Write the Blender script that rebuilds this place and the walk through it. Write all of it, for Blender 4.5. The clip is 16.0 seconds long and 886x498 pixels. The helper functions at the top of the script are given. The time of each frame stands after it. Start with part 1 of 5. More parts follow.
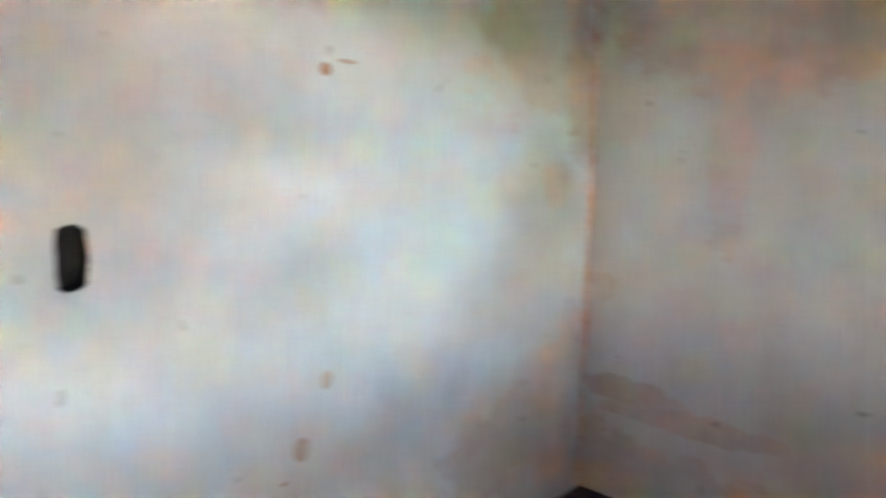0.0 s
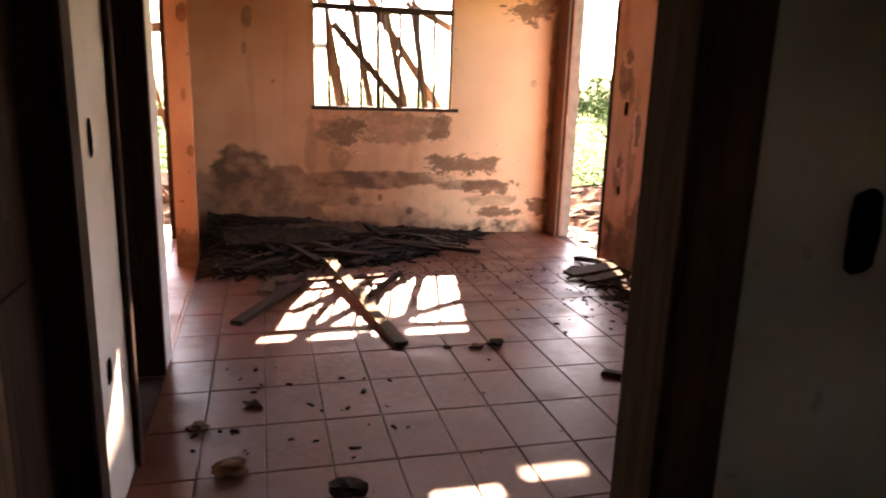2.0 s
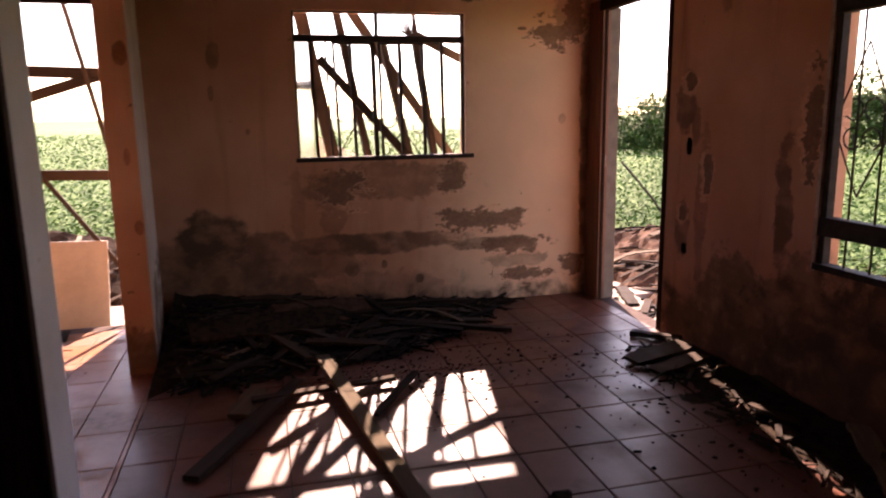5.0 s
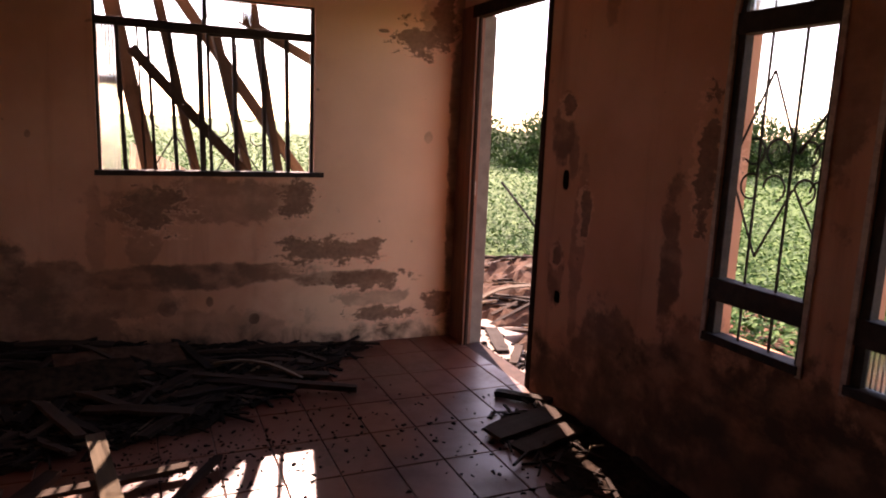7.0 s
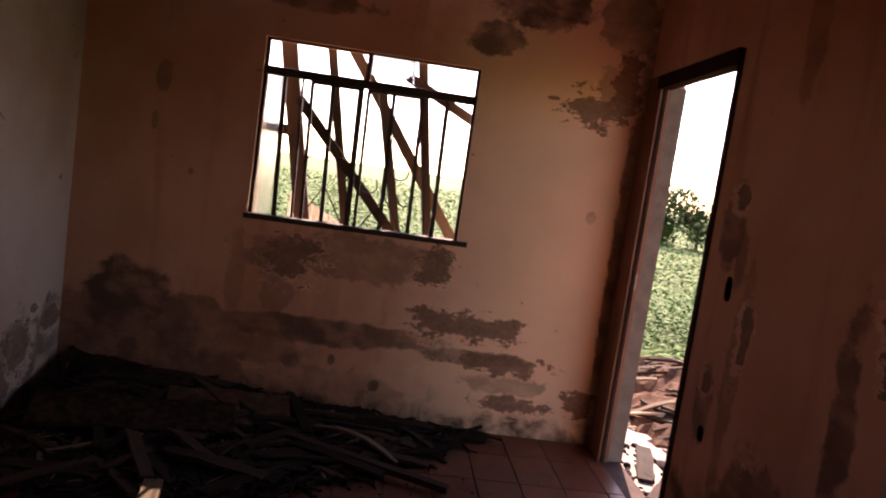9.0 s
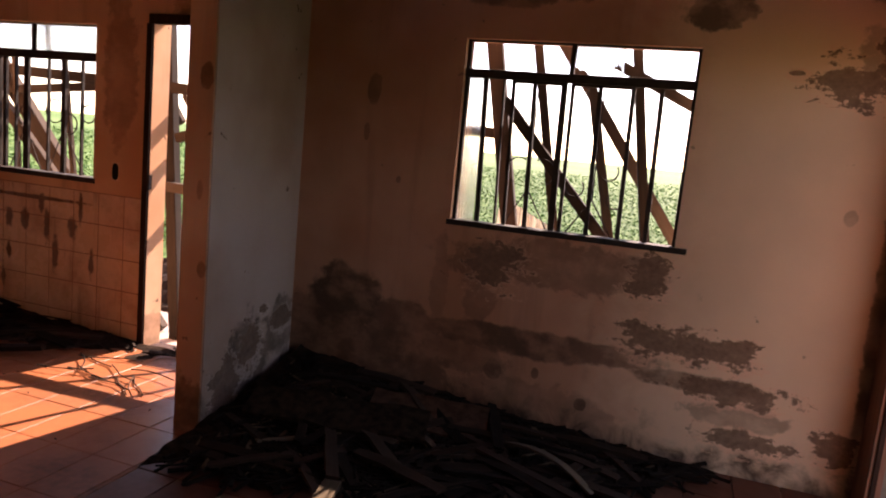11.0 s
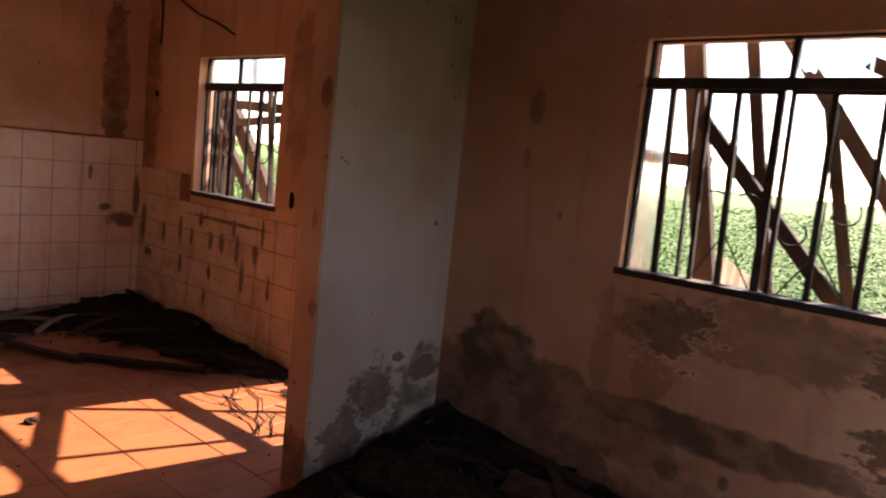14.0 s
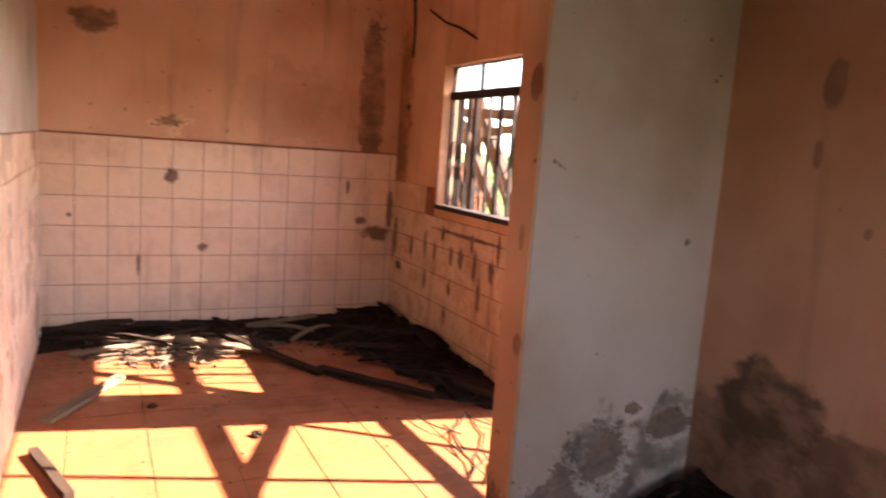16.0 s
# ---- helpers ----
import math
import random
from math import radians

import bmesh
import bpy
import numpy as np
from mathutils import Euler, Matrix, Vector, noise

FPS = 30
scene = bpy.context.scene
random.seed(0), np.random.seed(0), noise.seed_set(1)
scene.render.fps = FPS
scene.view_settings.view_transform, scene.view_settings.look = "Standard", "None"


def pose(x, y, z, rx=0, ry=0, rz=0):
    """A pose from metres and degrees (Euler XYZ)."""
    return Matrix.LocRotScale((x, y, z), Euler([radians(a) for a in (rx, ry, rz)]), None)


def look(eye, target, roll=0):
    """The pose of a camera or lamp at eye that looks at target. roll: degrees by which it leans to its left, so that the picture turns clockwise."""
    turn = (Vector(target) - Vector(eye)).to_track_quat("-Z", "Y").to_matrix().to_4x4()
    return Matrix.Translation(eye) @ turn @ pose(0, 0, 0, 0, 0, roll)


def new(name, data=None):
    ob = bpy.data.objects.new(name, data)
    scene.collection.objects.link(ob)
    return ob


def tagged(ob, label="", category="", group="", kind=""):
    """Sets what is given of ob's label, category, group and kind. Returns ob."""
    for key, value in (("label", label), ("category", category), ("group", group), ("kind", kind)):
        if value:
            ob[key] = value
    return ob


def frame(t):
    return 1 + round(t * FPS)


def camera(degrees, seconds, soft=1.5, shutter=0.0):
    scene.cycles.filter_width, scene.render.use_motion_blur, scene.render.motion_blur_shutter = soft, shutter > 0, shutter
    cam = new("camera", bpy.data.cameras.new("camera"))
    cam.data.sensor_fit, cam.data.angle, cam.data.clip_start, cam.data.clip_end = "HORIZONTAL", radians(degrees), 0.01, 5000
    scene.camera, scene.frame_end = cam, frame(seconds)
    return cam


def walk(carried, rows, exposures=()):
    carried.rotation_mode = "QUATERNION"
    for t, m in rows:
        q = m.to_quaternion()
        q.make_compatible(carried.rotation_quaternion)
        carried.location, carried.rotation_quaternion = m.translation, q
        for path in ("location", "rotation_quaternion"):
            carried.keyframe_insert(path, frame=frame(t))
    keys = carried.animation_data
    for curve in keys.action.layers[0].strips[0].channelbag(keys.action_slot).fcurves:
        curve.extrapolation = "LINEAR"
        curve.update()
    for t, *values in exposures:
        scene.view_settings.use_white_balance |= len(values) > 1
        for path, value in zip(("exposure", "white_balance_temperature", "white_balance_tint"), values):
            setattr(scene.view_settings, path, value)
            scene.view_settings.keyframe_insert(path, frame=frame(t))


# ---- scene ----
cam = camera(65.1, 16.0, soft=2.0, shutter=0.5)
PATH = [
    (0, (-2.23, -6.587, 1.314), (-0.756, -5.26, 1.062), 1.0),
    (0.2, (-2.265, -6.572, 1.304), (-0.998, -5.043, 1.065), 1.7),
    (0.3, (-2.303, -6.538, 1.308), (-1.139, -4.933, 1.049), 1.9),
    (0.5, (-2.412, -6.40, 1.338), (-1.38, -4.716, 1.022), 1.0),
    (1, (-2.49, -6.351, 1.326), (-1.896, -4.476, 0.963), 0.9),
    (1.5, (-2.548, -6.127, 1.321), (-1.989, -4.256, 0.887), 1.2),
    (2, (-2.591, -6.01, 1.308), (-2.096, -4.127, 0.851), 1.9),
    (2.5, (-2.577, -5.849, 1.275), (-2.276, -3.926, 0.817), -0.9),
    (3, (-2.520, -5.630, 1.318), (-2.210, -3.697, 0.908), 0.2),
    (3.2, (-2.505, -5.595, 1.31), (-2.208, -3.663, 0.889), 0.6),
    (5.3, (-2.36, -4.82, 1.394), (-1.824, -2.923, 1.059), -0.0),
    (5.5, (-2.293, -4.782, 1.404), (-1.709, -2.888, 1.132), 1.2),
    (6, (-2.191, -4.667, 1.375), (-1.396, -2.848, 1.128), 1.5),
    (6.5, (-1.999, -4.408, 1.366), (-1.183, -2.599, 1.115), 3.3),
    (7, (-1.953, -4.266, 1.416), (-1.162, -2.461, 1.074), 2.4),
    (7.5, (-1.769, -4.263, 1.438), (-1.115, -2.4, 1.12), 4.8),
    (8, (-1.606, -4.237, 1.463), (-1.274, -2.289, 1.153), 6.1),
    (8.5, (-1.456, -4.138, 1.443), (-1.225, -2.181, 1.107), 7.2),
    (9, (-1.365, -3.961, 1.466), (-1.206, -1.978, 1.262), 8.2),
    (9.5, (-1.335, -3.905, 1.475), (-1.291, -1.921, 1.226), 7.3),
    (10, (-1.169, -3.843, 1.491), (-1.355, -1.872, 1.208), 6.8),
    (10.2, (-1.122, -3.826, 1.472), (-1.452, -1.874, 1.187), 6.6),
    (12.3, (-0.799, -3.234, 1.52), (-1.627, -1.431, 1.269), 5.8),
    (12.5, (-0.771, -3.172, 1.502), (-1.691, -1.411, 1.268), 6.3),
    (13, (-0.705, -3.036, 1.52), (-1.863, -1.422, 1.292), 4.5),
    (13.5, (-0.69, -3.001, 1.488), (-1.927, -1.444, 1.277), 4.1),
    (14, (-0.815, -2.819, 1.484), (-2.093, -1.3, 1.241), 6.0),
    (14.5, (-0.978, -2.646, 1.486), (-2.363, -1.234, 1.188), 6.0),
    (15, (-1.042, -2.543, 1.477), (-2.556, -1.273, 1.166), 3.9),
    (15.5, (-1.077, -2.384, 1.473), (-2.706, -1.268, 1.155), 4.1),
    (16, (-1.089, -2.266, 1.47), (-2.858, -1.376, 1.193), 4.1),
]
walk(cam, [(t, look(eye, target, roll)) for t, eye, target, roll in PATH],
     [(0, 9.5, 5800, 17), (0.5, 8.7, 6500, 23), (0.75, 7.7, 6900, 24), (1.0, 6.5, 8000, 28), (1.5, 4.8, 9200, 33), (3.0, 4.05, 9200, 33), (5.5, 2.25, 7900, 42), (7.5, 2.25, 7900, 43),
      (10.0, 2.0, 7800, 39), (12.5, 2.02, 7300, 31), (14.5, 2.6, 7400, 30), (15.0, 3.0, 7400, 30), (16.0, 3.65, 7400, 28)])


# ---- world and light ----
SUN = Vector((0.206, 1.0, 0.778)).normalized()
world = bpy.data.worlds.new("world")
scene.world = world
world.use_nodes = True
wn = world.node_tree.nodes
sky = wn.new("ShaderNodeTexSky")
sky.sky_type, sky.sun_disc = "NISHITA", False
sky.sun_elevation, sky.sun_rotation = math.asin(SUN.z), math.atan2(SUN.x, SUN.y)
sky.dust_density, sky.air_density = 0.4, 1.0
wn["Background"].inputs[1].default_value = 0.15
world.node_tree.links.new(sky.outputs[0], wn["Background"].inputs[0])
sun = new("sun", bpy.data.lights.new("sun", "SUN"))
sun.data.energy, sun.data.angle, sun.data.color = 5.0, radians(0.53), (1.0, 0.93, 0.82)
sun.matrix_world = look(SUN * 40, (0, 0, 0))

# ---- material helpers ----


class Mat:
    """A node material with short calls for the nodes that the surfaces need; coordinates are metres of the object."""

    def __init__(self, name, world_space=False):
        self.m = bpy.data.materials.new(name)
        self.m.use_nodes = True
        self.nt = self.m.node_tree
        self.bsdf = self.nt.nodes["Principled BSDF"]
        self.co = self.nt.nodes.new("ShaderNodeNewGeometry").outputs["Position"] if world_space else self.nt.nodes.new("ShaderNodeTexCoord").outputs["Object"]

    def put(self, socket, value):
        if hasattr(value, "links"):
            self.nt.links.new(value, socket)
        else:
            socket.default_value = (*value, 1.0) if isinstance(value, tuple) and len(value) == 3 and socket.type == "RGBA" else value

    def math(self, op, a, b=0.0, c=0.0, clamp=False):
        n = self.nt.nodes.new("ShaderNodeMath")
        n.operation, n.use_clamp = op, clamp
        for s, v in zip(n.inputs, (a, b, c)):
            self.put(s, v)
        return n.outputs[0]

    def noise(self, scale, detail=4.0, rough=0.55, stretch=(1, 1, 1), shift=(0, 0, 0), distort=0.0):
        mp = self.nt.nodes.new("ShaderNodeMapping")
        self.put(mp.inputs[0], self.co)
        mp.inputs["Scale"].default_value = stretch
        mp.inputs["Location"].default_value = shift
        n = self.nt.nodes.new("ShaderNodeTexNoise")
        self.put(n.inputs["Vector"], mp.outputs[0])
        for k, v in (("Scale", scale), ("Detail", detail), ("Roughness", rough), ("Distortion", distort)):
            n.inputs[k].default_value = v
        return n.outputs[0]

    def step(self, v, lo, hi):
        n = self.nt.nodes.new("ShaderNodeMapRange")
        n.interpolation_type = "SMOOTHSTEP"
        for s, x in zip(n.inputs, (v, lo, hi)):
            self.put(s, x)
        return n.outputs[0]

    def mix(self, f, a, b, mode="MIX"):
        n = self.nt.nodes.new("ShaderNodeMix")
        n.data_type, n.blend_type = "RGBA", mode
        self.put(n.inputs[0], f)
        self.put(n.inputs[6], a)
        self.put(n.inputs[7], b)
        return n.outputs[2]

    def xyz(self):
        n = self.nt.nodes.new("ShaderNodeSeparateXYZ")
        self.put(n.inputs[0], self.co)
        return n.outputs

    def chance(self):
        return self.nt.nodes.new("ShaderNodeObjectInfo").outputs["Random"]

    def island(self):
        return self.nt.nodes.new("ShaderNodeNewGeometry").outputs["Random Per Island"]

    def blob(self, u, v, cu, cv, ru, rv, ragged, amount=0.5, soft=0.2):
        """A stain round (cu, cv) with radii ru, rv and a ragged rim."""
        a = self.math("DIVIDE", self.math("SUBTRACT", u, cu), ru)
        b = self.math("DIVIDE", self.math("SUBTRACT", v, cv), rv)
        d = self.math("SQRT", self.math("ADD", self.math("MULTIPLY", a, a), self.math("MULTIPLY", b, b)))
        d = self.math("ADD", d, self.math("MULTIPLY", self.math("SUBTRACT", ragged, 0.5), amount * 4))
        return self.step(d, 1.0 + soft, 1.0 - soft)

    def most(self, *masks):
        out = masks[0]
        for m in masks[1:]:
            out = self.math("MAXIMUM", out, m)
        return out

    def bump(self, height, strength=0.3, distance=0.01):
        n = self.nt.nodes.new("ShaderNodeBump")
        n.inputs["Strength"].default_value, n.inputs["Distance"].default_value = strength, distance
        self.put(n.inputs["Height"], height)
        self.put(self.bsdf.inputs["Normal"], n.outputs[0])

    def done(self, color, rough=0.8, metal=0.0, specular=0.5):
        self.put(self.bsdf.inputs["Base Color"], color)
        self.put(self.bsdf.inputs["Roughness"], rough)
        self.put(self.bsdf.inputs["Metallic"], metal)
        self.put(self.bsdf.inputs["Specular IOR Level"], specular)
        return self.m


def plaster(name, base, dark, u=0, stains=(), flakes=(), damp=0.0, streaks=0.3, spots=0.5, second=None):
    """Old painted plaster: clouded paint, damp stains, flaked patches of bare render, drips and small dirt marks."""
    m = Mat(name)
    xyz = m.xyz()
    a, z = xyz[u], xyz[2]
    fine, wide, cloud = m.noise(38, 6, 0.65), m.noise(5.5, 7, 0.62, distort=0.4), m.noise(1.3, 4, 0.5)
    col = m.mix(m.step(cloud, 0.3, 0.75), base, tuple(c * k for c, k in zip(base, (0.74, 0.62, 0.52))))
    col = m.mix(m.math("MULTIPLY", m.step(m.noise(2.2, 5, 0.6, (2.5, 2.5, 0.22)), 0.52, 0.75), streaks), col, (0.20, 0.09, 0.04))
    if second:
        tone, edge = second
        side = m.step(m.math("ADD", a, m.math("MULTIPLY", m.math("SUBTRACT", wide, 0.5), 0.8)), edge - 0.35, edge + 0.35)
        col = m.mix(side, col, m.mix(m.step(cloud, 0.35, 0.75), tone, tuple(c * 0.84 for c in tone)))
    if damp:
        rim = m.math("ADD", damp - 0.25, m.math("MULTIPLY", wide, 0.5))
        low = m.step(m.math("SUBTRACT", z, rim), 0.12, -0.12)
        col = m.mix(m.math("MULTIPLY", low, m.step(wide, 0.25, 0.7)), col, dark)
    hurt = 0.0
    if stains:
        soak = m.math("ADD", m.math("MULTIPLY", m.noise(3.4, 6, 0.6, shift=(2, 5, 1), distort=0.5), 0.55), m.math("MULTIPLY", m.noise(11, 6, 0.65, shift=(6, 1, 3)), 0.45))
        mask = m.most(*[m.math("MULTIPLY", m.blob(a, z, *s[:4], soak, min(s[4], 0.32) * 2.4, 0.14), s[5]) for s in stains])
        blotch = m.step(m.noise(5.0, 5, 0.6, (1, 1, 1.4), (8, 8, 2)), 0.34, 0.62)
        mask = m.math("MULTIPLY", mask, m.math("ADD", m.math("MULTIPLY", blotch, 0.5), m.math("ADD", 0.42, m.math("MULTIPLY", fine, 0.2)), clamp=True))
        rust = m.step(m.noise(2.6, 5, 0.6, shift=(9, 4, 6)), 0.40, 0.66)
        col = m.mix(mask, col, m.mix(rust, dark, (dark[0] * 2.1, dark[1] * 1.75, dark[2] * 1.6)))
    if flakes:
        rag = m.math("ADD", m.math("MULTIPLY", m.noise(8.5, 9, 0.72, (0.7, 0.7, 1.5), (4, 2, 7)), 0.75), m.math("MULTIPLY", m.noise(42, 6, 0.7, shift=(1, 9, 4)), 0.25))
        mask = m.most(*[m.blob(a, z, *s[:4], rag, s[4] * 2.6, 0.06) for s in flakes])
        rim = m.most(*[m.blob(a, z, s[0] + 0.012, s[1] - 0.012, s[2] + 0.022, s[3] + 0.022, rag, s[4] * 2.6, 0.1) for s in flakes])
        col = m.mix(m.math("MULTIPLY", rim, 0.55), col, tuple(min(0.85, c * 1.25) for c in base))
        bare = m.mix(m.step(rag, 0.3, 0.7), (0.085, 0.048, 0.03), (0.20, 0.11, 0.066))
        col = m.mix(m.math("MULTIPLY", mask, m.math("ADD", 0.55, m.math("MULTIPLY", fine, 0.5)), clamp=True), col, bare)
        hurt = mask
    dots = m.step(m.noise(14, 2, 0.5, shift=(3, 1, 9)), 0.71, 0.77)
    col = m.mix(m.math("MULTIPLY", dots, spots), col, (0.10, 0.055, 0.035))
    h = m.math("SUBTRACT", m.math("MULTIPLY", fine, 0.35), hurt)
    m.bump(m.math("ADD", h, m.math("MULTIPLY", wide, 0.5)), 0.35, 0.006)
    return m.done(col, 0.88, specular=0.25)


def plain(name, color, rough=0.7, metal=0.0, vary=0.3, scale=12, stretch=(1, 1, 1), bump=0.3, specular=0.4):
    m = Mat(name)
    n, f = m.noise(scale, 6, 0.6, stretch), m.noise(scale * 7, 4, 0.6, stretch)
    v = m.math("ADD", m.math("MULTIPLY", n, 0.7), m.math("MULTIPLY", f, 0.3))
    lo, hi = tuple(c * (1 - vary) for c in color), tuple(min(1, c * (1 + vary)) for c in color)
    m.bump(v, bump, 0.004)
    return m.done(m.mix(m.step(v, 0.3, 0.7), lo, hi), rough, metal, specular)


def timber(name, dark, light, rough=0.75):
    """Weathered boards: long grain, each board with a tone of its own."""
    m = Mat(name)
    g = m.noise(3, 6, 0.65, (1.2, 22, 22))
    w = m.noise(5, 4, 0.6)
    tone = m.math("ADD", m.math("MULTIPLY", m.chance(), 0.55), m.math("MULTIPLY", g, 0.55))
    col = m.mix(m.step(tone, 0.15, 0.95), dark, light)
    col = m.mix(m.math("MULTIPLY", m.step(w, 0.55, 0.75), 0.5), col, tuple(c * 0.4 for c in dark))
    m.bump(g, 0.5, 0.004)
    return m.done(col, 0.9, specular=0.12)


BACK_STAINS = (
    (-2.78, 0.55, 0.24, 0.22, 0.22, 0.9), (-2.45, 0.50, 0.26, 0.10, 0.22, 0.8), (-2.95, 0.33, 0.36, 0.28, 0.25, 0.8), (-2.3, 0.36, 0.5, 0.14, 0.3, 0.6),
    (-1.75, 0.49, 0.62, 0.08, 0.2, 0.85), (-1.30, 0.50, 0.34, 0.055, 0.2, 0.8), (-0.78, 0.44, 0.30, 0.05, 0.2, 0.9), (-1.95, 0.68, 0.10, 0.10, 0.3, 0.5),
    (-1.6, 0.93, 0.60, 0.13, 0.35, 0.55), (-1.12, 0.95, 0.13, 0.10, 0.4, 0.6), (-1.98, 0.88, 0.10, 0.15, 0.4, 0.6), (-2.2, 0.75, 0.05, 0.3, 0.3, 0.35),
    (-2.7, 0.15, 0.75, 0.38, 0.3, 0.8), (-1.75, 0.12, 0.6, 0.16, 0.4, 0.4), (-0.55, 0.30, 0.25, 0.06, 0.35, 0.5), (-1.84, 0.31, 0.05, 0.06, 0.3, 0.8), (-1.34, 0.21, 0.03, 0.035, 0.2, 0.9), (-1.6, 0.33, 0.02, 0.03, 0.2, 0.7),
    (-1.95, 2.33, 0.30, 0.07, 0.3, 0.75), (-0.92, 2.27, 0.16, 0.10, 0.3, 0.85), (-0.66, 2.50, 0.30, 0.16, 0.3, 0.9), (-0.2, 2.48, 0.16, 0.2, 0.35, 0.6), (-0.22, 2.1, 0.1, 0.14, 0.4, 0.5),
    (-2.69, 1.80, 0.04, 0.09, 0.25, 0.6), (-2.72, 1.55, 0.02, 0.06, 0.3, 0.5), (-2.5, 1.3, 0.015, 0.02, 0.3, 0.6), (-0.02, 1.2, 0.05, 1.3, 0.3, 0.7), (-0.22, 1.35, 0.03, 0.04, 0.2, 0.4),
)
BACK_FLAKES = (
    (-0.94, 0.62, 0.26, 0.085, 0.55), (-0.64, 0.63, 0.13, 0.07, 0.6), (-0.62, 0.42, 0.26, 0.06, 0.5), (-0.50, 0.19, 0.22, 0.05, 0.55), (-0.12, 0.25, 0.09, 0.08, 0.55),
    (-0.30, 1.97, 0.16, 0.10, 0.65), (-0.14, 2.10, 0.08, 0.20, 0.6), (-0.545, 1.998, 0.035, 0.012, 0.15), (-1.08, 0.95, 0.11, 0.10, 0.65), (-1.9, 0.9, 0.14, 0.12, 0.7),
)
M_BACK = plaster("plaster_back", (0.70, 0.385, 0.25), (0.082, 0.05, 0.033), 0, BACK_STAINS, BACK_FLAKES, 0.10, 0.35, second=((0.84, 0.55, 0.36), -1.15))
M_RIGHT = plaster("plaster_right", (0.66, 0.355, 0.23), (0.085, 0.05, 0.034), 1,
                  ((-1.27, 1.42, 0.10, 0.18, 0.3, 0.8), (-1.36, 1.3, 0.05, 0.12, 0.3, 0.6), (-1.27, 0.70, 0.07, 0.16, 0.3, 0.75), (-1.45, 0.8, 0.06, 0.5, 0.35, 0.5), (-2.10, 0.92, 0.07, 0.32, 0.35, 0.85),
                   # wide low marks: dirt, plus the shade of the unlit wall foot as colour
                   (-1.75, 0.35, 0.30, 0.30, 0.3, 0.75), (-2.6, 0.28, 0.75, 0.42, 0.25, 1.0), (-3.9, 0.4, 1.2, 0.55, 0.3, 1.0), (-1.5, 0.08, 0.5, 0.20, 0.3, 0.8), (-1.6, 2.2, 0.06, 0.3, 0.4, 0.5), (-2.8, 2.0, 0.12, 0.7, 0.4, 0.6)),
                  ((-1.30, 1.56, 0.05, 0.05, 0.4), (-1.28, 0.80, 0.04, 0.05, 0.4), (-2.25, 1.35, 0.05, 0.25, 0.5), (-1.5, 1.05, 0.04, 0.12, 0.4)), 0.32, 0.55)
M_PILLAR = plaster("plaster_partition", (0.54, 0.445, 0.385), (0.10, 0.08, 0.065), 1,
                   ((-0.55, 0.28, 0.2, 0.25, 0.6, 0.9), (-0.12, 0.38, 0.2, 0.16, 0.5, 0.8)),
                   ((-0.74, 0.16, 0.13, 0.17, 0.4), (-0.50, 0.33, 0.11, 0.13, 0.4), (-0.14, 0.42, 0.13, 0.07, 0.4), (-0.36, 0.52, 0.05, 0.03, 0.4)), 0.12, 0.05, 0.8)
M_STUB = plaster("plaster_stub_end", (0.66, 0.40, 0.26), (0.13, 0.06, 0.03), 0, ((-3.15, 0.12, 0.15, 0.16, 0.3, 0.9), (-3.085, 1.72, 0.03, 0.05, 1.6, 0.8), (-3.07, 0.82, 0.025, 0.04, 1.6, 0.7), (-3.1, 1.2, 0.02, 0.05, 1.6, 0.5)), (), 0.15, 0.3, 0.8)
M_WHITE = plaster("plaster_white", (0.66, 0.66, 0.64), (0.22, 0.13, 0.08), 1, (), (), 0.0, 0.08, 0.3)
M_BED = plaster("plaster_bedroom", (0.66, 0.68, 0.68), (0.40, 0.24, 0.15), 0,
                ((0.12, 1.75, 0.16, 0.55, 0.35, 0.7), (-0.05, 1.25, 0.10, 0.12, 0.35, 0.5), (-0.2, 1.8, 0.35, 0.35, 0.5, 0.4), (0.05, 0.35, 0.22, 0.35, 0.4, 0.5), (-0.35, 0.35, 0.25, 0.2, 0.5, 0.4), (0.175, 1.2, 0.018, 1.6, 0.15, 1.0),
                 (-1.122, 1.533, 0.016, 0.014, 0.2, 1.0), (-1.05, 1.56, 0.03, 0.006, 0.2, 0.7), (-1.124, 0.738, 0.018, 0.026, 0.2, 0.6), (-1.204, 0.575, 0.022, 0.03, 0.2, 0.8), (-1.26, 0.50, 0.008, 0.006, 0.2, 0.8), (0.02, 1.42, 0.012, 0.014, 0.2, 0.9), (-0.06, 0.55, 0.01, 0.03, 0.2, 0.8)),
                (), 0.0, 0.10, 0.25)
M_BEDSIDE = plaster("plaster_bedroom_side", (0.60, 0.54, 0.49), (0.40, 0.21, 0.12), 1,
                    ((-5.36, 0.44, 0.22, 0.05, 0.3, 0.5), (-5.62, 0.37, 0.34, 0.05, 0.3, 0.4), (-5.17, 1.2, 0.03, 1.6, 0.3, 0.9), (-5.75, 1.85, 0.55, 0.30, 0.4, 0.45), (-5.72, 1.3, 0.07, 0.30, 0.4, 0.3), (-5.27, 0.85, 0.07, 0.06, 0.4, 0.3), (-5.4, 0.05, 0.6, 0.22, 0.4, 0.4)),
                    (), 0.0, 0.15, 0.5)
M_KITCHEN = plaster("plaster_kitchen", (0.75, 0.51, 0.37), (0.09, 0.055, 0.035), 1,
                    ((-0.25, 1.85, 0.10, 0.7, 0.5, 0.8), (-2.3, 2.2, 0.16, 0.08, 0.9, 0.8), (-0.9, 1.75, 0.4, 0.3, 0.7, 0.15)), ((-1.8, 1.55, 0.07, 0.06, 0.8),), 0.0, 0.4, 0.8)
